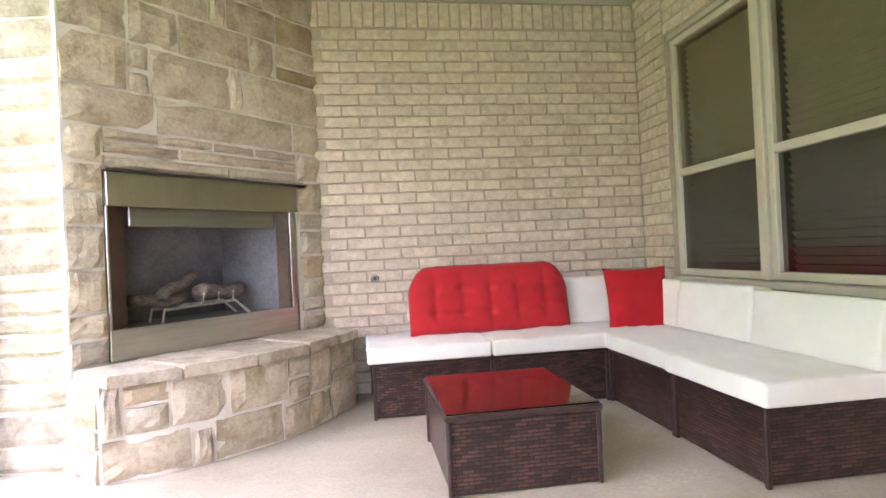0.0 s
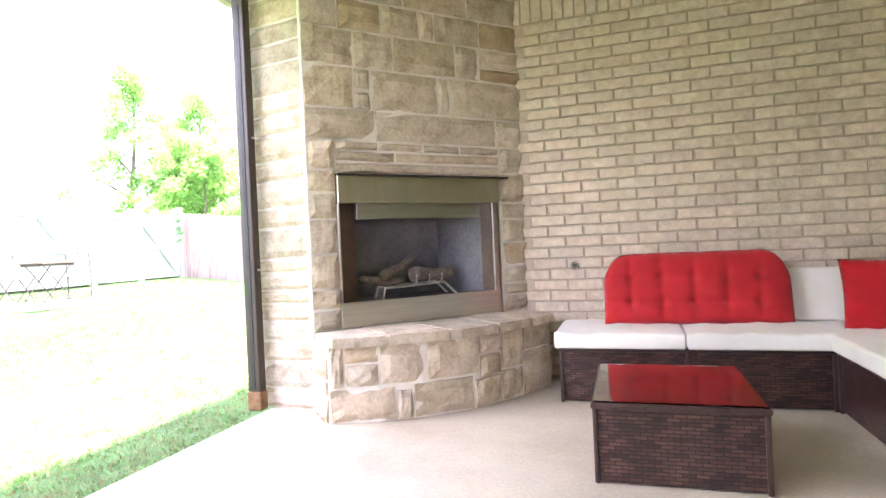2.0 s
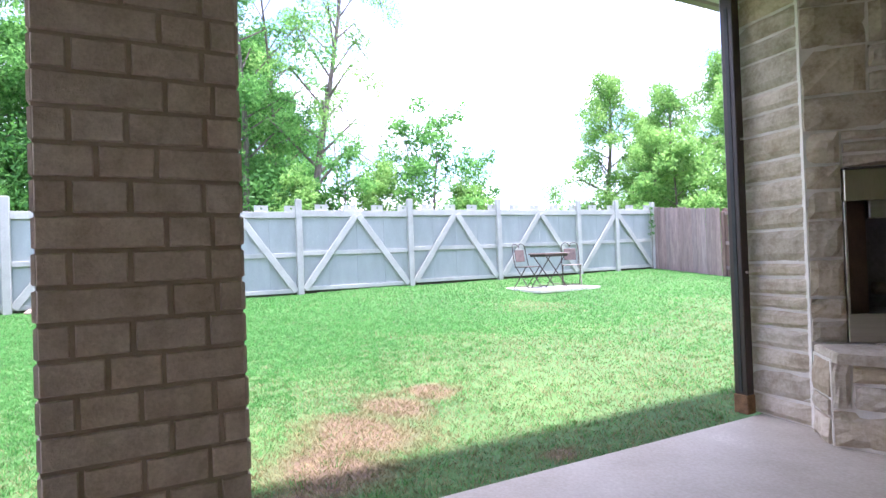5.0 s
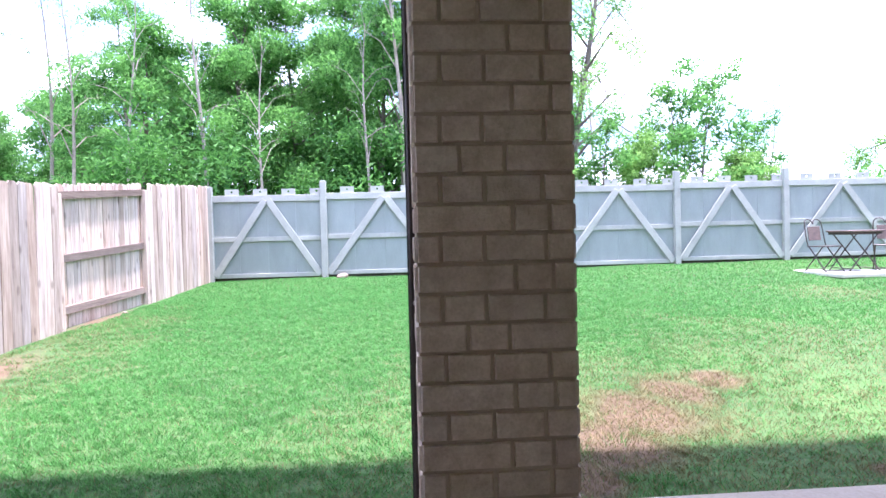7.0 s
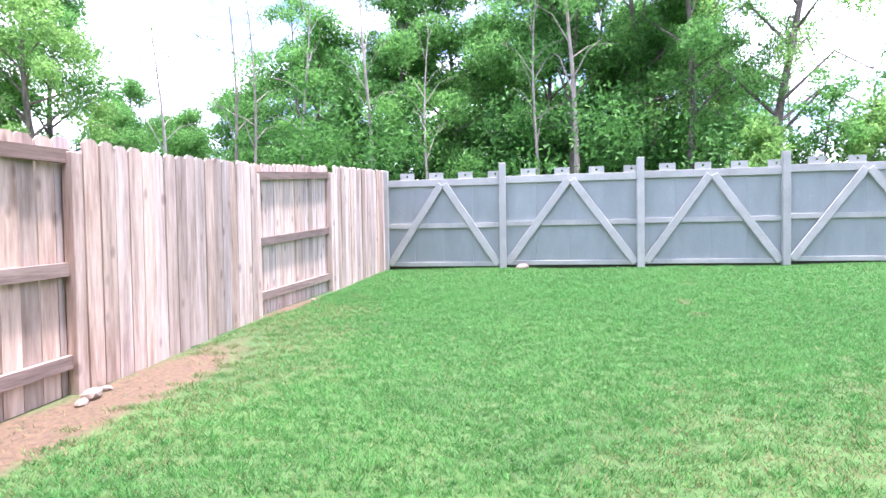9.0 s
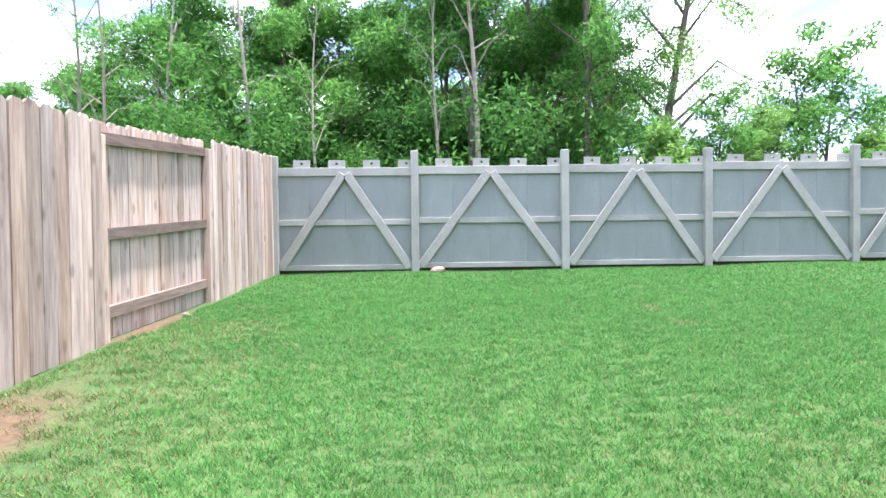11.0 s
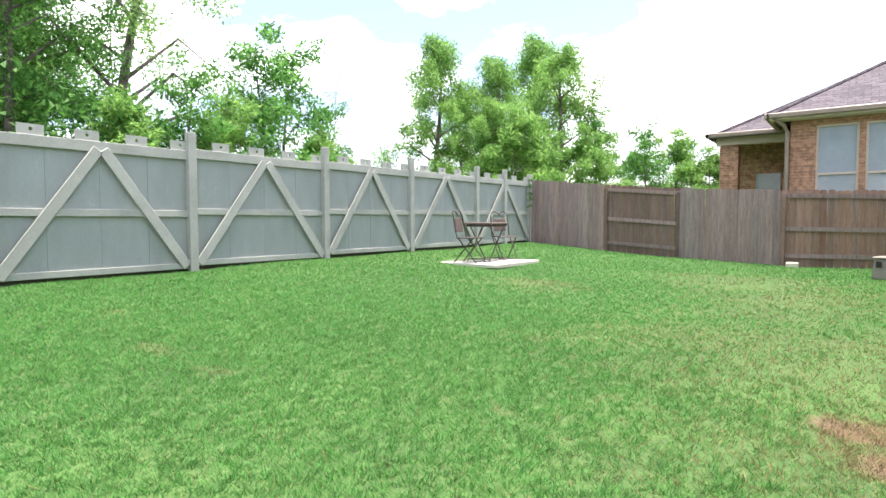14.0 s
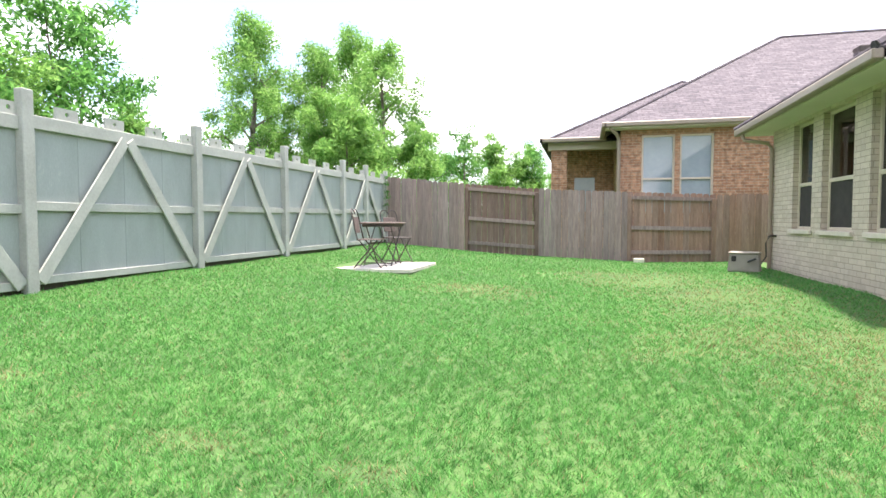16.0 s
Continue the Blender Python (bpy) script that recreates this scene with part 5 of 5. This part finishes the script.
def hip_roof(name, x0, x1, y0, y1, z, pitch, label, along):
    """Four shingled slopes over a rectangle; the ridge runs along 'x' or 'y'."""
    ob = thing(name, (0, 0, 0), label, "", "", "structure")
    if along == "y":
        r = (x1 - x0) / 2
        zr, xm = z + r * pitch, (x0 + x1) / 2
        a, b = (xm, y0 + r, zr), (xm, y1 - r, zr)
        faces = [[(x0, y0, z), a, b, (x0, y1, z)][::-1], [(x1, y0, z), (x1, y1, z), b, a], [(x0, y0, z), (x1, y0, z), a], [(x0, y1, z), b, (x1, y1, z)]]
    else:
        r = (y1 - y0) / 2
        zr, ym = z + r * pitch, (y0 + y1) / 2
        a, b = (x0 + r, ym, zr), (x1 - r, ym, zr)
        faces = [[(x0, y0, z), (x1, y0, z), b, a], [(x0, y1, z), a, b, (x1, y1, z)], [(x0, y0, z), a, (x0, y1, z)], [(x1, y0, z), (x1, y1, z), b]]
    for f in faces:
        c = sum((Vector(q) for q in f), Vector()) / len(f)
        nrm = (Vector(f[1]) - Vector(f[0])).cross(Vector(f[2]) - Vector(f[0])).normalized()
        if nrm.z < 0:
            nrm = -nrm
        eave = Vector((-nrm.y, nrm.x, 0)).normalized()
        up = nrm.cross(eave)
        basis = Matrix((eave, up, nrm)).transposed().to_4x4()
        m = Matrix.Translation(c) @ basis
        inv = m.inverted()
        bm = bmesh.new()
        top = [bm.verts.new(inv @ Vector(q)) for q in f]
        low = [bm.verts.new(inv @ Vector(q) - Vector((0, 0, 0.03))) for q in f]
        bm.faces.new(top)
        bm.faces.new(low[::-1])
        for i in range(len(f)):
            k = (i + 1) % len(f)
            bm.faces.new((top[i], low[i], low[k], top[k]))
        s = part("slope", bm, M["shingle"], ob)
        s.matrix_basis = m
    for q in ((x0, y0), (x1, y0), (x0, y1), (x1, y1)):
        e = a if (Vector((*q, z)) - Vector(a)).length < (Vector((*q, z)) - Vector(b)).length else b
        part("hip_cap", tube([(*q, z + 0.01), (e[0], e[1], e[2] + 0.01)], 0.05, 6), M["shingle"], ob)
    part("ridge_cap", tube([(a[0], a[1], a[2] + 0.01), (b[0], b[1], b[2] + 0.01)], 0.05, 6), M["shingle"], ob)
    return ob


hip_roof("wing_roof", HX - 0.56, 3.0, 5.2, 11.06, WT + 0.12, 0.6, "purple-grey shingle hip roof of the house", "y")
spout = thing("downspout", (HX - 0.05, 10.42, 0), "brown rain downspout at the house corner", "downspout")
part("pipe", tube([(-0.45, 0.3, WT - 0.02), (-0.43, 0.25, WT - 0.14), (-0.06, 0.03, WT - 0.24), (0.0, 0.0, WT - 0.36), (0.0, 0.0, 0.12)], 0.038, 8), M["pipe"], spout)
for z in (0.8, 1.9):
    part("strap", box(-0.045, 0.045, -0.045, 0.045, z, z + 0.03), M["pipe"], spout)
tap2 = thing("garden_tap", (HX, 10.2, 0.78), "black garden tap with hanging hose on the house wall", "tap")
part("tap_body", tube([(0.02, 0, 0), (-0.1, 0, 0), (-0.13, 0, -0.03)], 0.022, 8), M["iron"], tap2)
part("hose", tube([(-0.13, 0, -0.03), (-0.17, 0.02, -0.14), (-0.15, 0.05, -0.4), (-0.26, 0.06, -0.58), (-0.36, 0.0, -0.72)], 0.014, 8), M["black"], tap2, "black rubber hose")
hz = float(ground_z(-3.0, 9.9))
reel = thing("hose_reel_box", (-3.0, 9.9, hz), "taupe plastic hose reel box with black crank on the lawn", "hose reel box", "", "", -20)
bm = bmesh.new()
prism([(-0.27, -0.2), (0.27, -0.2), (0.27, 0.2), (-0.27, 0.2)], 0, 0.34, bm)
for v in bm.verts:
    if v.co.z > 0.3:
        v.co.x *= 0.9
        v.co.y *= 0.85
bmesh.ops.bevel(bm, geom=list(bm.edges), offset=0.02, segments=2, affect="EDGES")
part("body", bm, M["box"], reel)
part("lid", box(-0.26, 0.26, -0.19, 0.19, 0.335, 0.375, 0.015), M["box"], reel)
part("crank", tube([(0.08, -0.2, 0.2), (0.08, -0.24, 0.2), (0.2, -0.25, 0.26), (0.2, -0.3, 0.26)], 0.02, 8), M["black"], reel, "black crank handle")
part("opening", box(-0.2, -0.12, -0.206, -0.2, 0.2, 0.3), M["dark_hole"], reel)
blk = part("pale_block", box(-4.78, -4.54, 12.46, 12.58, float(ground_z(-4.66, 12.5)) - 0.03, float(ground_z(-4.66, 12.5)) + 0.11, 0.015), M["white_stone"])
tagged(blk, "small pale stone block lying by the fence foot", "block")

for i, (rx, ry, rw) in enumerate(((-3.62, -4.47, 0.16), (-3.5, -4.42, 0.1), (-3.78, -4.5, 0.09), (-7.4, -4.52, 0.08))):
    rk = part("rock", rock_mesh(rw, 9 + i), M["rock"], None, "", False)
    rk.matrix_world = pose(rx, ry, float(ground_z(rx, ry)) + rw * 0.12, 0, 0, 40 * i)
    tagged(rk, "small pale rock lying in the soil by the fence", "rock", "rocks by the fence")

# ---- neighbour's house ----
NY = 14.9
nh = thing("neighbour_house", (0, 0, 0), "single-storey red brick house with shingle hip roof", "house")
NW = [(-4.42, -3.56), (-3.43, -2.58)]
ex = [-4.97] + [v for a, b in NW for v in (a, b)] + [7.0]
for i in range(0, len(ex), 2):
    part("wall", box(ex[i], ex[i + 1], NY, NY + 0.25, -0.4, 3.6), M["red_brick"], nh)
for a, b in NW:
    part("wall", box(a, b, NY, NY + 0.25, -0.4, 1.3), M["red_brick"], nh)
    part("wall", box(a, b, NY, NY + 0.25, 3.42, 3.6), M["red_brick"], nh)
part("wall", box(-4.97, -4.75, NY + 0.25, 19.5, -0.4, 3.6), M["red_brick"], nh)
part("wall", box(-7.0, -4.97, 19.3, 19.5, -0.4, 3.6), M["red_brick"], nh)

part("column", box(-7.0, -6.5, 17.15, 17.6, -0.4, 3.5), M["red_brick"], nh, "red brick porch column")
part("porch_beam", box(-7.1, -4.97, 17.1, 17.4, 3.35, 3.6), M["trim"], nh)
for a, b in NW:
    w = part("window", box(a, b, NY + 0.1, NY + 0.12, 1.3, 3.42), M["sky_painted_glass"], nh)
    for q in ((a, a + 0.05, 1.3, 3.42), (b - 0.05, b, 1.3, 3.42), (a + 0.05, b - 0.05, 3.37, 3.42), (a + 0.05, b - 0.05, 2.2, 2.25)):
        part("frame", box(q[0], q[1], NY + 0.04, NY + 0.098, q[2], q[3]), M["win_frame"], w)
    part("blind", box(a + 0.05, b - 0.05, NY + 0.2, NY + 0.21, 1.3, 3.4), M["blind"], w)
part("porch_window", box(-6.3, -5.6, 19.27, 19.296, 1.4, 2.6), M["sky_painted_glass"], nh)
part("soffit", box(-5.4, 7.4, 14.45, 14.9, 3.57, 3.6), M["ceiling"], nh)
part("gutter", box(-5.45, 7.4, 14.35, 14.47, 3.6, 3.73, 0.02), M["gutter"], nh)
part("gutter", box(-5.5, -5.37, 14.35, 17.0, 3.6, 3.73, 0.02), M["gutter"], nh)
part("porch_gutter", box(-7.35, -5.3, 16.75, 16.87, 3.56, 3.69, 0.02), M["gutter"], nh)
part("porch_gutter", box(-7.35, -7.23, 16.75, 30.0, 3.56, 3.69, 0.02), M["gutter"], nh)
part("downspout", tube([(-5.3, 14.45, 3.6), (-5.1, 14.7, 3.45), (-5.03, 14.82, 3.3), (-5.03, 14.82, 0.2)], 0.05, 8), M["gutter"], nh)
part("interior", box(-4.6, 6.8, NY + 1.6, NY + 1.7, 0, 3.5), M["room"], nh)
hip_roof("neighbour_roof", -5.42, 14.0, 14.38, 26.2, 3.66, 0.62, "purple-grey shingle hip roof of the neighbour", "x")
hip_roof("neighbour_porch_roof", -7.3, 2.5, 16.8, 31.0, 3.56, 0.565, "purple-grey shingle roof over the neighbour's porch", "y")
vent = thing("roof_vent", (2.3, 18.3, 6.1), "dark low roof vent on the shingles", "roof vent")
part("hood", box(-0.3, 0.3, -0.25, 0.25, 0, 0.22, 0.05, 2), M["iron"], vent)
part("flange", box(-0.38, 0.38, -0.33, 0.33, -0.12, 0.0, 0.02), M["shingle"], vent)


# ---- trees ----
def leaf_cloud(centres, radii, counts, size, rng, droop=0.0):
    """Small bent leaves in clumps round the given centres."""
    P = []
    for c, r, k in zip(centres, radii, counts):
        d = rng.normal(size=(k, 3))
        d /= np.linalg.norm(d, axis=1)[:, None]
        rad = r * rng.random(k) ** 0.45
        p = np.asarray(c) + d * rad[:, None] * np.array([1, 1, 0.72])
        p[:, 2] -= droop * rng.random(k) ** 2 * r
        P.append(p)
    p = np.concatenate(P)
    k = len(p)
    nrm = rng.normal(size=(k, 3)) + np.array([0, 0, 0.7])
    nrm /= np.linalg.norm(nrm, axis=1)[:, None]
    t = np.cross(nrm, rng.normal(size=(k, 3)))
    t /= np.linalg.norm(t, axis=1)[:, None] + 1e-9
    b = np.cross(nrm, t)
    s = size * rng.uniform(0.55, 1.35, k)[:, None]
    verts = np.stack([p - t * s - b * s * 0.35, p - t * s * 0.6 + b * s * 0.5, p + t * s * 1.1], 1).reshape(-1, 3)
    return verts, np.arange(3 * k).reshape(-1, 3)


def tree_meshes(h, spread, seed, trunk_r, crown_from, leaf_size, leaves, limbs, droop=0.0, lean=0.0, open_crown=1.0, tip=0.6):
    """Trunk with limbs, and its crown, as two meshes."""
    rng = np.random.default_rng(seed)
    bm = bmesh.new()
    pts, rad = [], []
    bx, by = rng.uniform(0, 6.28, 2)
    for i in range(9):
        q = i / 8
        pts.append((lean * h * q * q + 0.03 * h * math.sin(bx + q * 4) * q, 0.03 * h * math.sin(by + q * 3.5) * q, h * 0.92 * q - 0.15))
        rad.append(trunk_r * (1.0 - 0.86 * q) * (1.25 if i == 0 else 1))
    tube(pts, trunk_r, 8, bm, rad)
    centres, radii = [], []
    for k in range(limbs):
        q = crown_from + (1 - crown_from) * (k + rng.random() * 0.8) / limbs
        f = q * 8
        i = min(int(f), 7)
        base = Vector(pts[i]).lerp(Vector(pts[i + 1]), f - i)
        a = k * 2.4 + rng.uniform(-0.5, 0.5)
        reach = spread * (1.05 - 0.75 * ((q - crown_from) / (1 - crown_from)) ** 1.5) * rng.uniform(0.65, 1.1)
        rise = h * 0.12 * rng.uniform(0.4, 1.3)
        d = Vector((math.cos(a), math.sin(a), 0))
        mid = base + d * reach * 0.5 + Vector((0, 0, rise * 0.75))
        end = base + d * reach + Vector((0, 0, rise * (1 - 0.8 * droop)))
        r0 = trunk_r * 0.42 * (1.1 - q * 0.8)
        tube([base, mid, end], r0, 5, bm, [r0, r0 * 0.6, r0 * 0.18])
        for p_, s_ in ((mid, 0.5), (end, 0.62), (base.lerp(end, 0.8) + Vector((rng.uniform(-0.4, 0.4), rng.uniform(-0.4, 0.4), rng.uniform(0, 0.6))), 0.5)):
            centres.append(p_)
            radii.append(max(0.35, spread * s_ * rng.uniform(0.5, 0.95) * 0.6 * open_crown))
        for _ in range(2):
            tw = end + Vector((rng.uniform(-1, 1), rng.uniform(-1, 1), rng.uniform(-0.6, 0.9))) * reach * 0.35
            tube([mid.lerp(end, 0.6), tw], r0 * 0.3, 4, bm, [r0 * 0.3, r0 * 0.08])
    centres.append(Vector(pts[-1]))
    radii.append(spread * 0.5 * tip)
    vol = np.array([r ** 2 for r in radii])
    counts = np.maximum((leaves * vol / vol.sum()).astype(int), 8)
    verts, faces = leaf_cloud([tuple(c) for c in centres], radii, counts, leaf_size, rng, droop)
    return bm, verts, faces


def tree_kind(name, label, bark, leaf, group, **kw):
    bm, verts, faces = tree_meshes(**kw)
    ob = thing(name, (0, 0, 0), label, "tree", group)
    part("trunk", bm, M[bark], ob)
    crown = new("crown", np_mesh("crown", verts, faces, M[leaf]))
    crown.parent = ob
    return ob


def plant(kinds, spots, seed):
    """The first spot of a kind moves the original there; the others are copies."""
    rnd = random.Random(seed)
    used = set()
    for which, x, y, s, *turned in spots:
        ob = kinds[which]
        m = pose(x, y, float(ground_z(-11.3, min(max(y, -4), 12))) - 0.1, 0, 0, turned[0] if turned else rnd.uniform(0, 360)) @ Matrix.Scale(s, 4)
        if which in used:
            c = copy_thing(ob, pose(0, 0, 0))
            c.matrix_basis = m
        else:
            ob.matrix_basis = m
            used.add(which)


kinds = {
    "dense": tree_kind("woodland_tree", "leafy dark green woodland tree behind the fence", "bark", "leaf", "woodland trees", h=10.0, spread=2.7, seed=1, trunk_r=0.17, crown_from=0.18, leaf_size=0.068, leaves=33000, limbs=20),
    "dense2": tree_kind("woodland_tree", "broad leafy woodland tree behind the fence", "bark", "leaf", "woodland trees", h=8.5, spread=3.0, seed=2, trunk_r=0.16, crown_from=0.2, leaf_size=0.07, leaves=33000, limbs=18),
    "tall": tree_kind("tall_tree", "tall thin-crowned tree with bare lower trunk", "bark", "leaf", "woodland trees", h=15.0, spread=2.9, seed=3, trunk_r=0.14, crown_from=0.3, leaf_size=0.068, leaves=16000, limbs=18, droop=0.6, open_crown=0.8),
    "lean": tree_kind("leaning_tree", "tall leaning tree with airy drooping crown", "bark", "leaf_light", "woodland trees", h=14.0, spread=3.3, seed=4, trunk_r=0.17, crown_from=0.2, leaf_size=0.062, leaves=13000, limbs=28, droop=1.1, lean=0.14, open_crown=0.62),
    "willow": tree_kind("willow_tree", "bright yellow-green willow with billowing crown", "bark", "leaf_light", "willows beyond the corner", h=8.0, spread=2.4, seed=5, trunk_r=0.16, crown_from=0.16, leaf_size=0.058, leaves=27000, limbs=24, droop=0.9, open_crown=0.74),
    "young": tree_kind("young_tree", "slim young tree rising over the fence", "bark", "leaf", "young trees by the fence", h=4.6, spread=1.0, seed=6, trunk_r=0.06, crown_from=0.25, leaf_size=0.065, leaves=3600, limbs=12),
    "bare": tree_kind("bare_tree", "thin pale leafless tree with upright twigs", "pale_bark", "leaf", "bare trees", h=11.0, spread=1.5, seed=7, trunk_r=0.09, crown_from=0.4, leaf_size=0.07, leaves=260, limbs=12, open_crown=0.6),
    "shrub": tree_kind("shrub", "rounded light green shrub behind the fence", "bark", "leaf_light", "shrubs by the fence", h=3.4, spread=1.5, seed=8, trunk_r=0.06, crown_from=0.1, leaf_size=0.06, leaves=12000, limbs=14),
}
SPOTS = [
    ("dense", -21, -6.5, 1.0), ("dense2", -19.5, -9.5, 0.95), ("dense", -23, -3.0, 1.1), ("dense2", -20.5, -1.5, 1.05), ("dense", -24, 0.8, 1.1), ("dense2", -21, 2.0, 1.0), ("dense", -25.5, 4.2, 1.05),
    ("dense2", -24, -7.5, 1.1), ("dense", -27, -12.0, 1.0), ("dense2", -24, -14.5, 0.9), ("dense2", -29, -17.5, 0.95), ("dense", -26, -22.0, 0.85), ("dense2", -22, -19.0, 0.75), ("dense2", -19, -14.5, 0.62), ("dense", -22.5, -5.0, 1.05), ("dense2", -23.5, 2.6, 1.1), ("dense2", -22, -12.8, 0.6), ("dense", -21.5, -16.0, 0.55), ("dense2", -24, -10.3, 0.75), ("dense", -30, -4.0, 1.15), ("dense2", -29, 2.5, 1.1), ("dense", -33, 7.0, 0.95),
    ("tall", -19.0, -0.6, 0.95), ("tall", -20.5, 1.4, 1.0), ("tall", -19.0, 2.7, 0.95), ("tall", -22.5, 4.4, 0.95), ("lean", -19.0, 4.9, 1.0, 95), ("tall", -24, -12.0, 0.8), ("bare", -25, 8.0, 0.9),
    ("dense", -17.0, -17.5, 0.95), ("willow", -14.5, -15.8, 1.05), ("dense2", -14.5, -20.0, 0.9), ("bare", -17.6, -0.7, 1.1), ("bare", -17.0, -1.7, 0.75), ("bare", -18.2, -7.0, 0.95), ("bare", -17.5, -5.0, 0.7), ("bare", -17.5, -9.0, 0.85), ("bare", -17.0, -10.5, 0.8), ("bare", -19.0, -12.3, 0.95), ("bare", -16.5, -13.2, 0.8),
    ("young", -16.0, 7.4, 1.15), ("young", -16.8, 8.6, 1.25), ("young", -15.5, 5.0, 0.9), ("young", -17.5, 10.6, 0.95), ("bare", -18.0, 11.6, 0.5), ("shrub", -16.2, 9.5, 0.9), ("shrub", -16.0, 6.3, 1.0), ("shrub", -15.2, 3.6, 0.9), ("shrub", -19.5, 12.0, 0.85),
    ("willow", -18.9, 18.6, 1.12), ("willow", -16.6, 19.9, 1.0), ("willow", -17.0, 24.0, 1.25), ("willow", -14.6, 22.4, 1.1), ("willow", -15.4, 17.6, 0.7), ("willow", -21.0, 24.0, 1.0), ("shrub", -14.2, 17.5, 1.35), ("shrub", -15.5, 19.5, 1.3), ("shrub", -12.5, 20.0, 1.2), ("young", -13.0, 23.0, 1.15), ("young", -11.2, 24.0, 1.05), ("dense2", -13.5, 29.0, 0.5), ("shrub", -10.4, 26.0, 1.3), ("young", -8.6, 27.5, 0.95), ("shrub", -9.2, 27.0, 1.1), ("willow", -9.6, 38.0, 0.75), ("shrub", -7.6, 34.0, 1.0),
]
plant(kinds, SPOTS, 11)


def undergrowth():
    rng = np.random.default_rng(13)
    centres, radii, counts = [], [], []
    for _ in range(420):
        y = rng.uniform(-30, 13)
        x = -14.0 - rng.random() ** 0.8 * 12
        top = 4.6 if -8 < y < 4.5 else 3.2 if y < 4.5 else 1.6
        centres.append((x, y, rng.uniform(0.4, top)))
        radii.append(rng.uniform(0.7, 1.4))
        counts.append(260)
    for _ in range(110):
        y = rng.uniform(15, 40)
        x = -21 + (y - 15) * 0.45 + rng.uniform(-3, 6)
        if x > -8.5:
            continue
        centres.append((x, y, rng.uniform(0.4, 1.8)))
        radii.append(rng.uniform(0.7, 1.2))
        counts.append(110)
    v, f = leaf_cloud(centres, radii, counts, 0.085, rng)
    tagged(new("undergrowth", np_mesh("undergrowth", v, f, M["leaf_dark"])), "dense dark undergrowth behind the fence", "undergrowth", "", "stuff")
    centres, radii, counts = [], [], []
    for _ in range(620):
        y = rng.uniform(-75, 60)
        x = -34 - rng.random() * 12
        top = 13.0 if -16 < y < 10 else 8.0 if y < 0 else 4.6
        centres.append((x, y, rng.uniform(0.5, top) * rng.uniform(0.6, 1)))
        radii.append(rng.uniform(1.4, 2.6))
        counts.append(150)
    v, f = leaf_cloud(centres, radii, counts, 0.22, rng)
    tagged(new("far_woods", np_mesh("far_woods", v, f, M["leaf"])), "far green woods behind the trees", "woods", "", "stuff")


undergrowth()
v, f = leaf_cloud([(FX + 0.13, 12.55, z) for z in (1.5, 1.7, 1.85, 2.05, 2.2)], [0.09, 0.1, 0.08, 0.11, 0.08], [22, 26, 20, 26, 18], 0.04, np.random.default_rng(3))
ob = thing("creeper", (0, 0, 0), "small green creeper on the fence corner post", "creeper")
part("stem", tube([(FX + 0.11, 12.56, 0.5), (FX + 0.12, 12.58, 1.2), (FX + 0.12, 12.53, 2.2)], 0.006, 5), M["bark"], ob)
cr = new("leaves", np_mesh("leaves", v, f, M["leaf_dark"]))
cr.parent = ob

# ---- bricks of the patio walls, grass ----
lay_bricks(WALL_N, (-0.2, WALL_Y + 0.012, 0), 0, 2.48, 0.0, 2.64, 0.09, seed=1)
me = brick_mesh(COURSE - 0.0105, 0.185)
s = -0.2
while s < 2.26:
    piece("brick", me, WALL_N, pose(s + COURSE / 2, WALL_Y + 0.012, 2.725))
    s += COURSE
WALL_E.matrix_basis = pose(0, 0, 0)
lay_bricks(WALL_E, (WIN_X + 0.012, 4.1, 0), -90, 0.41, 0.0, 2.82, 0.03, seed=2)
lay_bricks(WALL_E, (WIN_X + 0.012, 3.69, 2.43), -90, 2.1, 0.0, 0.38, 0.0, seed=3)
build_grass()
